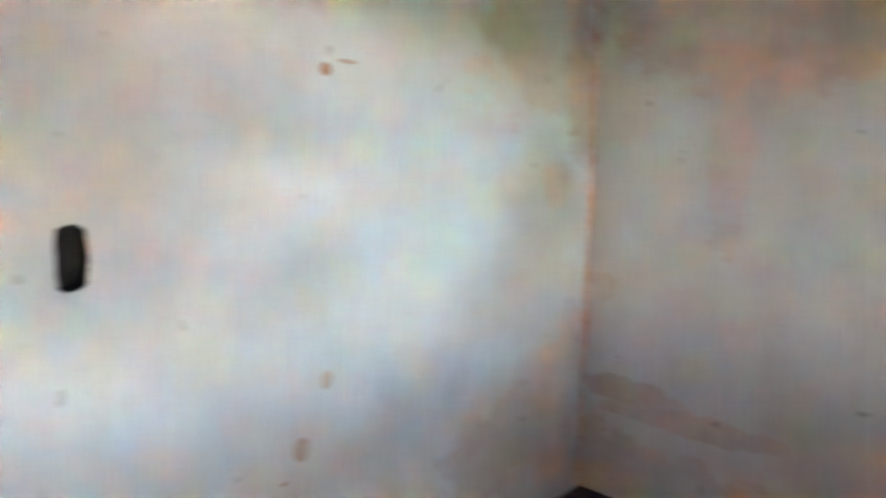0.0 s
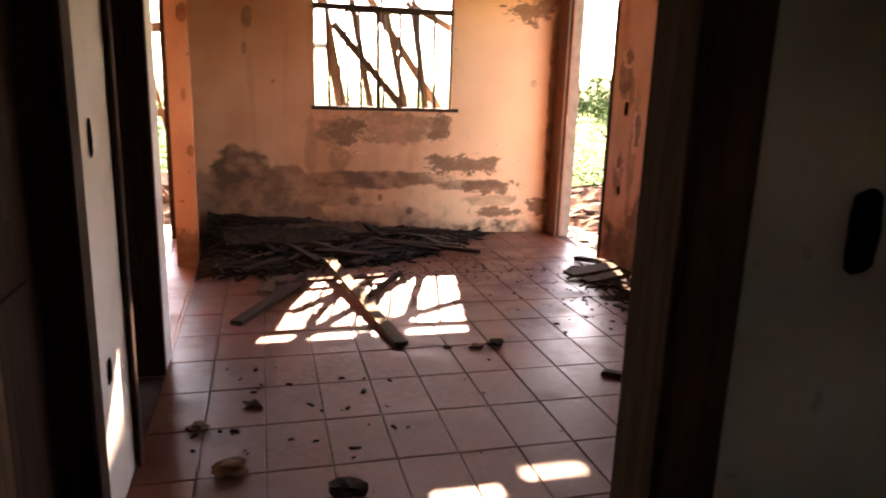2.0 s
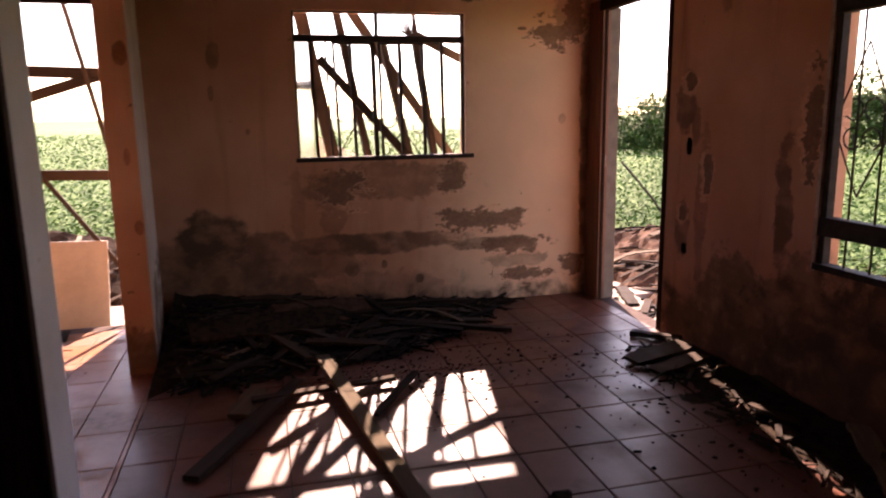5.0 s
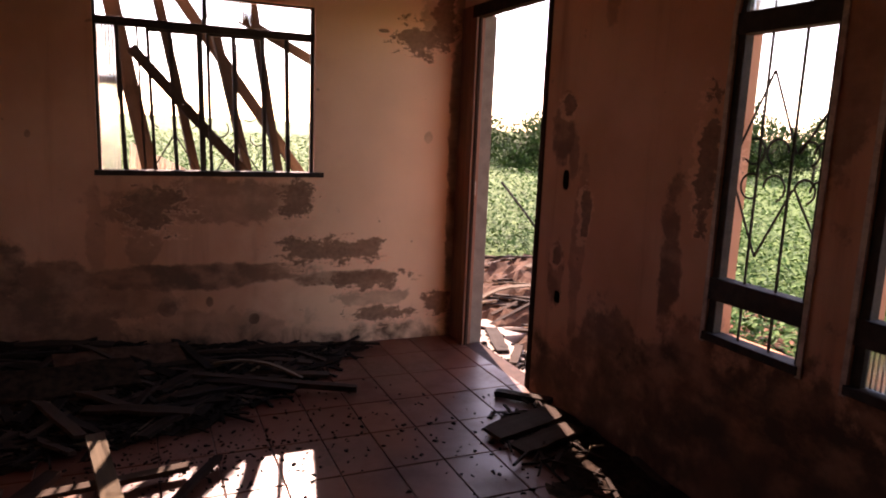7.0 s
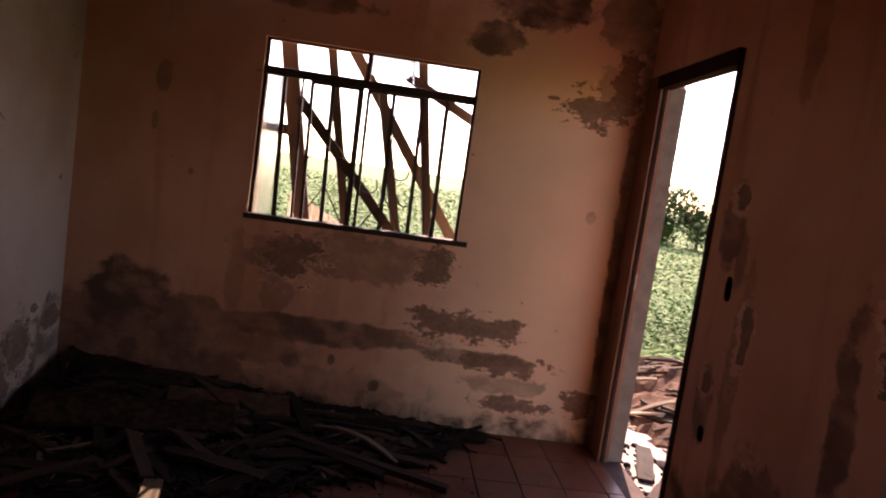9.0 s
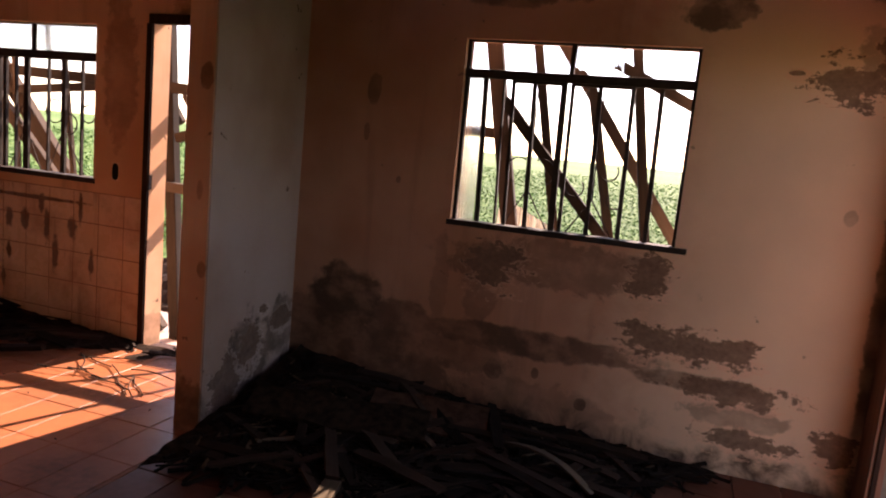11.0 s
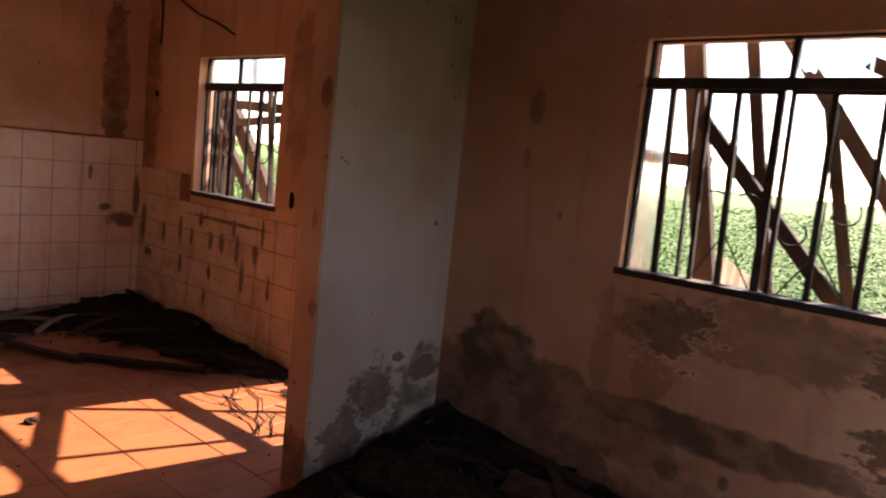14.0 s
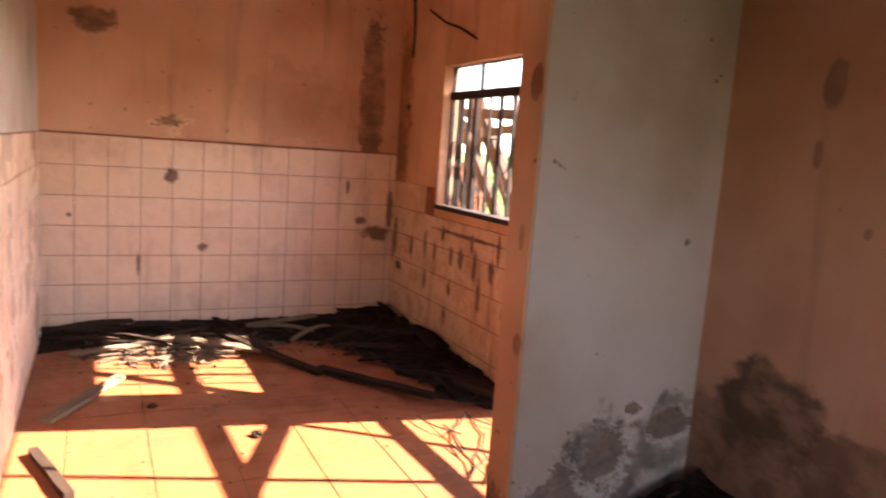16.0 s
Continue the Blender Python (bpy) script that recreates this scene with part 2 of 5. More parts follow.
M_KBACK = plaster("plaster_kitchen_back", (0.76, 0.46, 0.28), (0.12, 0.05, 0.025), 0,
                  ((-6.5, 1.3, 0.16, 1.2, 0.5, 0.7), (-4.5, 1.8, 0.14, 0.5, 0.8, 0.5), (-3.9, 2.3, 0.3, 0.15, 0.7, 0.8), (-4.6, 0.1, 1.5, 0.12, 0.4, 0.6)), (), 0.0, 0.4, 0.8)
M_CEIL = plain("ceiling_boards_old", (0.20, 0.13, 0.09), 0.85, stretch=(1, 8, 1))
M_GROUT = plain("floor_screed", (0.055, 0.026, 0.018), 0.95, vary=0.3)
M_DARKWOOD = plain("door_frame_wood", (0.032, 0.017, 0.012), 0.85, vary=0.45, scale=5, stretch=(8, 8, 0.6), specular=0.06)
M_BROWNWOOD = plain("door_lining_wood", (0.085, 0.05, 0.034), 0.85, vary=0.4, scale=5, stretch=(8, 8, 0.6), specular=0.06)
M_REDWOOD = plain("door_frame_red_wood", (0.17, 0.065, 0.035), 0.6, vary=0.4, scale=5, stretch=(8, 8, 0.6))
M_STEEL = plain("rusted_steel", (0.035, 0.024, 0.018), 0.85, 0.1, vary=0.5, scale=20)
M_BEAM = timber("weathered_timber", (0.026, 0.019, 0.015), (0.085, 0.062, 0.047))
M_LATH = timber("yellowed_lath", (0.05, 0.036, 0.023), (0.14, 0.10, 0.062))
M_PLANK = timber("splintered_board", (0.012, 0.008, 0.006), (0.06, 0.038, 0.026))
M_PALE = timber("pale_board", (0.10, 0.072, 0.048), (0.30, 0.23, 0.16))
M_SOOT = plain("dark_rubble", (0.03, 0.019, 0.013), 1.0, vary=0.6, scale=25, bump=0.8, specular=0.05)
# near black: shade inside the wall boxes as colour; also the dark cables
M_RECESS_SHADE_CABLE = plain("black_recess_shade_and_cable", (0.012, 0.010, 0.009), 0.9)
M_CEMENT = plain("cement", (0.34, 0.26, 0.21), 0.9, vary=0.25, scale=6)
M_WHITEBOARD = plain("white_panel", (0.60, 0.56, 0.48), 0.6, vary=0.12, scale=4)
M_RUBBLE = plain("brown_rubble", (0.085, 0.045, 0.028), 1.0, vary=0.5, scale=14, bump=0.8, specular=0.1)
M_RIM = plain("pale_rim_plaster", (0.46, 0.36, 0.29), 0.9, vary=0.4, scale=9)
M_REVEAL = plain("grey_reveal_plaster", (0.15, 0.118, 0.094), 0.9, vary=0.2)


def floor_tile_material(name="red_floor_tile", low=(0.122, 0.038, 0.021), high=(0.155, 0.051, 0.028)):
    m = Mat(name, True)
    n, f, d = m.noise(3.2, 6, 0.62), m.noise(30, 5, 0.6), m.noise(1.1, 5, 0.6, shift=(5, 3, 0))
    col = m.mix(m.chance(), low, high)
    col = m.mix(m.step(n, 0.42, 0.72), col, tuple(c * 0.78 for c in low))
    xyz = m.xyz()
    trodden = m.most(m.blob(xyz[0], xyz[1], -2.15, -3.12, 0.36, 0.34, n, 0.4, 0.3), m.blob(xyz[0], xyz[1], -2.25, -3.65, 0.42, 0.25, n, 0.5, 0.3), m.math("MULTIPLY", m.blob(xyz[0], xyz[1], -1.5, -3.9, 1.1, 0.75, n, 0.5, 0.4), 0.7))
    soil = m.blob(xyz[0], xyz[1], -2.75, -3.5, 0.25, 0.9, n, 0.6, 0.5)
    dust = m.math("MULTIPLY", m.most(m.step(d, 0.48, 0.68), trodden), m.step(f, 0.2, 0.7))
    col = m.mix(m.math("MULTIPLY", dust, 0.7), col, (0.105, 0.066, 0.043))
    col = m.mix(m.math("MULTIPLY", soil, 0.5), col, (0.05, 0.026, 0.018))
    scuff = m.step(m.noise(9, 7, 0.7, (1, 1, 1), (3, 8, 0)), 0.60, 0.72)
    col = m.mix(m.math("MULTIPLY", m.math("MULTIPLY", scuff, m.most(trodden, 0.25)), 0.5), col, (0.24, 0.15, 0.105))
    m.bump(m.math("ADD", f, m.math("MULTIPLY", n, 2.0)), 0.12, 0.003)
    return m.done(col, m.math("ADD", 0.34, m.math("MULTIPLY", m.most(dust, m.step(n, 0.4, 0.8)), 0.36)), specular=0.2)


def wall_tile_material(name, low, high, stain, marks=()):
    """Glazed wall tiles, browned in clouds, with drips below old fixing holes."""
    m = Mat(name, True)
    n, f, w = m.noise(2.4, 6, 0.65), m.noise(24, 4, 0.6), m.noise(16, 5, 0.6)
    xyz = m.xyz()
    col = m.mix(m.chance(), low, high)
    col = m.mix(m.math("MULTIPLY", m.step(n, 0.42, 0.75), stain), col, (0.30, 0.12, 0.05))
    streak = m.step(m.noise(5, 5, 0.6, (2.2, 2.2, 0.25), (1, 7, 3)), 0.55, 0.72)
    col = m.mix(m.math("MULTIPLY", streak, stain * 0.7), col, (0.20, 0.085, 0.04))
    if marks:
        mask = m.most(*[m.blob(xyz[q[0]], xyz[2], q[1], q[2], q[3], q[4], w, 0.45, 0.3) for q in marks])
        col = m.mix(m.math("MULTIPLY", mask, 0.85), col, (0.075, 0.032, 0.018))
    m.bump(f, 0.08, 0.002)
    return m.done(col, m.math("ADD", 0.25, m.math("MULTIPLY", m.step(n, 0.4, 0.7), 0.4)), specular=0.5)


FAR_MARKS = ((1, -1.78, 1.15, 0.05, 0.05), (1, -1.55, 0.62, 0.035, 0.035), (1, -0.3, 0.85, 0.05, 0.03), (1, -0.15, 0.75, 0.12, 0.06), (1, -2.45, 0.85, 0.015, 0.015), (1, -0.04, 0.95, 0.03, 0.2), (1, -0.42, 1.12, 0.016, 0.06), (1, -2.0, 0.5, 0.012, 0.08))
BACK_MARKS = ((0, -5.45, 0.73, 0.022, 0.05), (0, -5.30, 0.73, 0.022, 0.06), (0, -4.87, 0.72, 0.025, 0.05), (0, -5.89, 0.76, 0.02, 0.08), (0, -5.02, 0.53, 0.018, 0.09), (0, -5.87, 0.48, 0.018, 0.06),
              (0, -5.25, 0.90, 0.48, 0.014), (0, -5.6, 0.88, 0.02, 0.04), (0, -5.15, 0.87, 0.018, 0.05), (0, -4.8, 0.85, 0.012, 0.08), (0, -6.5, 0.75, 0.03, 0.12), (0, -6.4, 0.505, 0.035, 0.025), (0, -5.5, 0.3, 0.014, 0.05), (0, -6.15, 0.70, 0.018, 0.07), (0, -5.72, 0.72, 0.016, 0.05), (0, -5.1, 0.72, 0.016, 0.09), (0, -4.7, 0.50, 0.014, 0.07), (0, -5.45, 0.50, 0.015, 0.05))
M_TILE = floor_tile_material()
# same tile recipe for the kitchen with a lighter, more orange base
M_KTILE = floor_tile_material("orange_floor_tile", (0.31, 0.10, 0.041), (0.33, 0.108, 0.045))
M_WTILE = wall_tile_material("cream_wall_tile", (0.78, 0.62, 0.47), (0.82, 0.66, 0.51), 0.34, FAR_MARKS)
M_WSTAIN = wall_tile_material("browned_wall_tile", (0.68, 0.44, 0.28), (0.73, 0.49, 0.32), 0.7, [(k, a, z, ra * 1.5, rz * 1.35) if ra < 0.1 else (k, a, z, ra, rz) for k, a, z, ra, rz in BACK_MARKS])
M_WGROUT = plain("wall_tile_grout", (0.26, 0.105, 0.055), 0.9)


def ribbed_glass():
    m = Mat("ribbed_glass")
    m.bsdf.inputs["Transmission Weight"].default_value = 0.85
    return m.done(m.mix(m.step(m.noise(7, 5), 0.4, 0.8), (0.82, 0.87, 0.87), (0.62, 0.67, 0.66)), 0.22, specular=0.5)


M_GLASS = ribbed_glass()


def leaf_material(name, dark, light):
    m = Mat(name)
    tone = m.math("ADD", m.math("MULTIPLY", m.island(), 0.7), m.math("MULTIPLY", m.noise(0.35, 3), 0.4))
    m.bsdf.inputs["Subsurface Weight"].default_value = 0.0
    return m.done(m.mix(m.step(tone, 0.1, 1.0), dark, light), 0.75, specular=0.15)


M_CROP = leaf_material("crop_leaf", (0.022, 0.068, 0.010), (0.075, 0.165, 0.030))
M_TREE = leaf_material("tree_leaf", (0.018, 0.042, 0.010), (0.062, 0.115, 0.025))
M_BARK = plain("bark", (0.10, 0.07, 0.05), 0.95, vary=0.4)


def field_material():
    m = Mat("crop_field")
    n, w = m.noise(2.0, 6, 0.7), m.noise(0.03, 4, 0.6)
    col = m.mix(m.step(n, 0.3, 0.7), (0.036, 0.085, 0.014), (0.09, 0.17, 0.032))
    col = m.mix(m.step(w, 0.35, 0.7), col, (0.12, 0.20, 0.05))
    y = m.xyz()
    # earth runs far south, unseen, to keep green bounce light out of the bedroom
    yard = m.math("ADD", m.math("MAXIMUM", y[1], 0.0), m.math("MULTIPLY", m.math("MINIMUM", y[1], 0.0), 0.02))
    far = m.math("SQRT", m.math("ADD", m.math("MULTIPLY", y[0], y[0]), m.math("MULTIPLY", yard, yard)))
    near = m.step(m.math("ADD", far, m.math("MULTIPLY", n, 2.0)), 5.4, 4.8)
    col = m.mix(near, col, m.mix(m.noise(4, 5), (0.16, 0.065, 0.035), (0.24, 0.12, 0.07)))
    m.bump(n, 0.8, 0.05)
    return m.done(col, 0.9, specular=0.2)


M_FIELD = field_material()

# ---- mesh helpers ----


def link(name, bm, material, parent=None, label=""):
    me = bpy.data.meshes.new(name)
    bmesh.ops.recalc_face_normals(bm, faces=bm.faces)
    bm.to_mesh(me)
    bm.free()
    me.materials.append(material)
    ob = new(name, me)
    if parent:
        ob.parent = parent
    if label:
        tagged(ob, label)
    return ob


part = link


def group(name, label, category="", at=(0, 0, 0), kind="", family=""):
    ob = new(name)
    ob.location = at
    ob.empty_display_size = 0.1
    return tagged(ob, label, category, family, kind)


def add_box(bm, x0, x1, y0, y1, z0, z1):
    vs = [bm.verts.new((x, y, z)) for z in (z0, z1) for y in (y0, y1) for x in (x0, x1)]
    for f in ((0, 1, 3, 2), (4, 6, 7, 5), (0, 4, 5, 1), (2, 3, 7, 6), (0, 2, 6, 4), (1, 5, 7, 3)):
        bm.faces.new([vs[i] for i in f])
    return vs


def box(x0, x1, y0, y1, z0, z1, bevel=0.0):
    bm = bmesh.new()
    add_box(bm, x0, x1, y0, y1, z0, z1)
    if bevel:
        bmesh.ops.bevel(bm, geom=bm.edges[:], offset=bevel, segments=2, affect="EDGES", profile=0.6)
    return bm


def wall(name, label, axis, a0, a1, t0, t1, z0, z1, holes, material, arches=()):
    """A wall along x or y with thickness t0..t1; holes: (a0, a1, z0, z1) cut through; arches: (a0, a1, z0, spring) round-headed holes."""
    cuts = [*holes, *[(p, q, z, s + (q - p) / 2) for p, q, z, s in arches]]
    us = sorted({a0, a1, *[v for h in cuts for v in h[:2]]})
    zs = sorted({z0, z1, *[min(max(v, z0), z1) for h in cuts for v in h[2:]]})
    bm = bmesh.new()
    verts = {}

    def v(u, t, z):
        k = (round(u, 5), round(t, 5), round(z, 5))
        if k not in verts:
            verts[k] = bm.verts.new((u, t, z) if axis == "x" else (t, u, z))
        return verts[k]

    def solid(i, j):
        if not (0 <= i < len(us) - 1 and 0 <= j < len(zs) - 1):
            return False
        u, z = (us[i] + us[i + 1]) / 2, (zs[j] + zs[j + 1]) / 2
        return not any(h[0] < u < h[1] and h[2] < z < h[3] for h in cuts)

    for i in range(len(us) - 1):
        for j in range(len(zs) - 1):
            if not solid(i, j):
                continue
            p, q, r, s = us[i], us[i + 1], zs[j], zs[j + 1]
            for t in (t0, t1):
                bm.faces.new([v(p, t, r), v(q, t, r), v(q, t, s), v(p, t, s)])
            for di, dj, e in ((-1, 0, ((p, r), (p, s))), (1, 0, ((q, r), (q, s))), (0, -1, ((p, r), (q, r))), (0, 1, ((p, s), (q, s)))):
                if not solid(i + di, j + dj):
                    (g, h), (k, l) = e
                    bm.faces.new([v(g, t0, h), v(k, t0, l), v(k, t1, l), v(g, t1, h)])
    for p, q, z, s in arches:
        r, c = (q - p) / 2, (p + q) / 2
        for side in (-1, 1):
            arc = [(c + side * r * math.cos(k * math.pi / 24), s + r * math.sin(k * math.pi / 24)) for k in range(13)]
            corner = (c + side * r, s + r)
            for t in (t0, t1):
                for k in range(12):
                    bm.faces.new([bm.verts.new((g, t, h) if axis == "x" else (t, g, h)) for g, h in (corner, arc[k], arc[k + 1])])
            for k in range(12):
                (g, h), (e, f) = arc[k], arc[k + 1]
                bm.faces.new([bm.verts.new((uu, t, zz) if axis == "x" else (t, uu, zz)) for uu, t, zz in ((g, t0, h), (e, t0, f), (e, t1, f), (g, t1, h))])
    return tagged(link(name, bm, material), label, "wall", kind="structure")


def add_beam(bm, p, q, w, h, roll=0.0):
    """A straight timber or bar from p to q, w wide and h deep."""
    p, q = Vector(p), Vector(q)
    d = (q - p).normalized()
    side = d.cross(Vector((0, 0, 1)) if abs(d.z) < 0.95 else Vector((0, 1, 0))).normalized()
    up = side.cross(d)
    turn = Matrix.Rotation(radians(roll), 3, d)
    side, up = turn @ side * w / 2, turn @ up * h / 2
    vs = [bm.verts.new(e + a * side + b * up) for e in (p, q) for a, b in ((-1, -1), (1, -1), (1, 1), (-1, 1))]
    for f in ((3, 2, 1, 0), (4, 5, 6, 7), (0, 1, 5, 4), (1, 2, 6, 5), (2, 3, 7, 6), (3, 0, 4, 7)):
        bm.faces.new([vs[i] for i in f])


def bar(p, q, w, h, roll=0.0, bevel=0.0):
    bm = bmesh.new()
    add_beam(bm, p, q, w, h, roll)
    if bevel:
        bmesh.ops.bevel(bm, geom=bm.edges[:], offset=bevel, segments=2, affect="EDGES")
    return bm


def rod(points, radius, sides=6):
    """A round bar bent along the points."""
    bm = bmesh.new()
    pts = [Vector(p) for p in points]
    rings = []
    for i, p in enumerate(pts):
        d = (pts[min(i + 1, len(pts) - 1)] - pts[max(i - 1, 0)]).normalized()
        a = d.cross(Vector((1, 0.3, 0.2))).normalized()
        b = d.cross(a)
        rings.append([bm.verts.new(p + radius * (math.cos(k * math.tau / sides) * a + math.sin(k * math.tau / sides) * b)) for k in range(sides)])
    for r, s in zip(rings, rings[1:]):
        for k in range(sides):
            bm.faces.new([r[k], r[(k + 1) % sides], s[(k + 1) % sides], s[k]])
    return bm


# ---- structure ----
H = 2.80
WIN = (-2.172, -0.973, 1.10, 2.096)
KDOOR = (-4.24, -3.33, -0.02, 2.15)
KWIN = (-5.758, -4.706, 1.063, 2.086)
DOOR = (-1.075, -0.20, -0.02, 2.165)
ARCH_A, ARCH_B = (-2.735, -2.328, 0.678, 1.85), (-3.325, -2.918, 0.678, 1.85)
T = 0.15

wall("wall_back", "pink-beige plaster wall, damp-stained and flaking under the window", "x", -3.16, 0.0, 0, T, -0.3, H, [WIN], M_BACK)
wall("wall_right", "brown-stained plaster wall, its foot darkened with dirt and painted shade, with a doorway and two arched windows", "y", -5.095, T, 0.0, 0.122, -0.3, H, [DOOR, (-1.338, -1.283, 1.135, 1.24), (-1.33, -1.275, 0.55, 0.615)], M_RIGHT, [ARCH_A, ARCH_B])
wall("wall_kitchen_back", "orange plaster kitchen wall with a doorway and a window", "x", -6.735, -3.16, 0, T, -0.3, H, [KDOOR, KWIN, (-4.547, -4.492, 1.085, 1.2), (-6.44, -6.35, 0.48, 0.53), (-6.425, -6.365, 1.78, 1.835)], M_KBACK)
wall("wall_kitchen_end", "stained orange plaster above a tiled kitchen wall", "y", -2.777, 0, -6.735, -6.587, -0.3, H, [], M_KITCHEN)
wall("wall_kitchen_near", "tiled white kitchen wall with stained plaster above", "x", -6.587, -3.195, -2.777, -2.632, -0.3, H, [], M_WHITE)
wall("wall_partition", "grey-white plaster stub of a partition wall, flaking near the floor", "y", -0.942, 0, -3.193, -3.05, 0, H, [], M_PILLAR)
for v in bpy.data.objects["wall_partition"].data.vertices:
    v.co.x -= 0.085 * (v.co.y + 0.942) / 0.942 - 0.005
tagged(link("wall_partition_end", box(-3.195, -3.048, -0.954, -0.942, 0, 2.10, 0.004), M_STUB), "orange-stained end face of the partition stub", "wall", kind="structure")
tagged(link("lintel", box(-3.192, -3.051, -2.632, -0.942, 2.10, H), M_STUB), "plastered lintel over the wide kitchen opening", "lintel", kind="structure")
wall("wall_left", "white plaster wall with two dark wooden doorways", "y", -5.095, -2.632, -3.195, -3.045, -0.3, H, [(-4.96, -4.17, -0.02, 2.15), (-3.66, -2.885, -0.02, 2.15), (-3.964, -3.907, 1.085, 1.195), (-3.965, -3.90, 0.42, 0.505)], M_WHITE)
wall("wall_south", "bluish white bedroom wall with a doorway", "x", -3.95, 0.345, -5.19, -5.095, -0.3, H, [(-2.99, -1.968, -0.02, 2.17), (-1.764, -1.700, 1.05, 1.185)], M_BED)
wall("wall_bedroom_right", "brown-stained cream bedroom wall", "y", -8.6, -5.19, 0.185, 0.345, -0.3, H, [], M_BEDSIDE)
wall("wall_bedroom_left", "plain white bedroom wall", "y", -8.6, -5.19, -3.95, -3.8, -0.3, H, [], M_WHITE)
# three unseen slits, added and sized only to set the bedroom's light level
wall("wall_bedroom_back", "plain white bedroom wall with three unseen slits added to let in daylight", "x", -3.8, 0.185, -8.6, -8.45, -0.3, H, [(-1.75, -1.05, 0.95, 0.988), (-1.75, -1.05, 1.3, 1.338), (-1.75, -1.05, 1.65, 1.688)], M_WHITE)
wall("wall_bath_end", "plain dark room wall", "y", -4.99, -2.777, -4.95, -4.8, -0.3, H, [], M_WHITE)
wall("wall_bath_near", "plain room wall", "x", -4.95, -3.95, -5.13, -4.99, -0.3, H, [], M_WHITE)

# ceiling with boards missing near the back wall
bm = bmesh.new()
holes = ((-1.00, -0.76, -0.41, -0.30), (-1.34, -1.10, -0.50, -0.39), (-2.45, -2.36, -0.80, -0.30))
xs = sorted({-6.735, 0.90, *[v for h in holes for v in h[:2]]})
ys = sorted({-8.6, T, *[v for h in holes for v in h[2:]]})
for x0, x1 in zip(xs, xs[1:]):
    for y0, y1 in zip(ys, ys[1:]):
        if not any(h[0] <= x0 < h[1] and h[2] <= y0 < h[3] for h in holes):
            add_box(bm, x0, x1, y0, y1, H, H + 0.04)
tagged(link("ceiling", bm, M_CEIL), "old brown board ceiling with boards missing", "ceiling", kind="structure")

bm = box(-6.735, 0.122, -8.6, T, -0.3, -0.008)
add_box(bm, 0.122, 0.345, -8.6, -5.095, -0.3, -0.008)
floor = tagged(link("floor", bm, M_GROUT), "glossy red ceramic tiles with dark joints and dirt", "floor", kind="structure")

# ---- outside ----
bm = bmesh.new()
ring = [0, 4, 8, 12, 18, 26, 40, 60, 90, 140, 220, 400, 800, 1600]
pts = []
for r in ring:
    pts.append([bm.verts.new((r * math.cos(k * math.tau / 64), r * math.sin(k * math.tau / 64), -0.32 + (0 if r < 8 else 0.012 * (min(r, 220) - 8) * (0.35 + 0.65 * math.sin(k * math.tau / 64 - 0.5) ** 2 * (1 if k < 32 else 0.3))))) for k in range(64)] if r else [bm.verts.new((0, 0, -0.32))])
for k in range(64):
    bm.faces.new([pts[0][0], pts[1][k], pts[1][(k + 1) % 64]])
for r, s in zip(pts[1:], pts[2:]):
    for k in range(64):
        bm.faces.new([r[k], s[k], s[(k + 1) % 64], r[(k + 1) % 64]])
tagged(link("ground", bm, M_FIELD), "red earth yard, stretched unseen to the south against green bounce, running into a wide green crop field", "ground", kind="structure")
tagged(link("step", box(0.124, 0.40, -1.5, 0.3, -0.3, -0.04, 0.02), M_CEMENT), "sunlit cement step outside the doorway", "step", kind="structure")
tagged(link("apron", box(-6.9, 0.9, 0.15, 1.1, -0.3, -0.10, 0.02), M_CEMENT), "cement apron along the house wall", "pavement", kind="structure")


# ---- recessed wall boxes ----


def wall_box(axis, a0, a1, z0, z1, face, depth, plaster_mat, label):
    """An empty round-cornered box let into a wall at face, with a broken plaster rim and its inner shade put into
    near-black colour; depth is signed, into the wall.
    """
    bm = bmesh.new()
    r = random.Random(int(abs(a0) * 1000))
    out, ca, cz, ha, hz = 0.0015 * (1 if depth > 0 else -1), (a0 + a1) / 2, (z0 + z1) / 2, (a1 - a0) / 2, (z1 - z0) / 2

    def ring(at, pts):
        return [bm.verts.new((a, at, z) if axis == "x" else (at, a, z)) for a, z in pts]

    n = 16
    square, hole = [], []
    for k in range(n):
        c, q = math.cos(k * math.tau / n), math.sin(k * math.tau / n)
        m = max(abs(c), abs(q))
        square.append((ca + (ha + 0.003) * c / m, cz + (hz + 0.003) * q / m))
        p = (abs(c) ** 4 + abs(q) ** 4) ** -0.25 * r.uniform(0.90, 1.0)
        hole.append((ca + ha * c * p, cz + hz * q * p))
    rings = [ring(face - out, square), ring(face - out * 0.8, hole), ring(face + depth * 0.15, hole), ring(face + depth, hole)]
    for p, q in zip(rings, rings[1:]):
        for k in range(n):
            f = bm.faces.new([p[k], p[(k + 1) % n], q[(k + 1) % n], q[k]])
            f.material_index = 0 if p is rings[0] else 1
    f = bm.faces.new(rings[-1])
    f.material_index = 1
    ob = link("switch_box", bm, plaster_mat)
    ob.data.materials.append(M_RECESS_SHADE_CABLE)
    tagged(ob, label, "switch box", "empty wall boxes")


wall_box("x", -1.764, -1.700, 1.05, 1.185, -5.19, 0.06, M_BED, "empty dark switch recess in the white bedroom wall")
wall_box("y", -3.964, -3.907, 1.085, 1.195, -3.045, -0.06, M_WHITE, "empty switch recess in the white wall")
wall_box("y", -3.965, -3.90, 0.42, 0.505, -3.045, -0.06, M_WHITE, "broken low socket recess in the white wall")
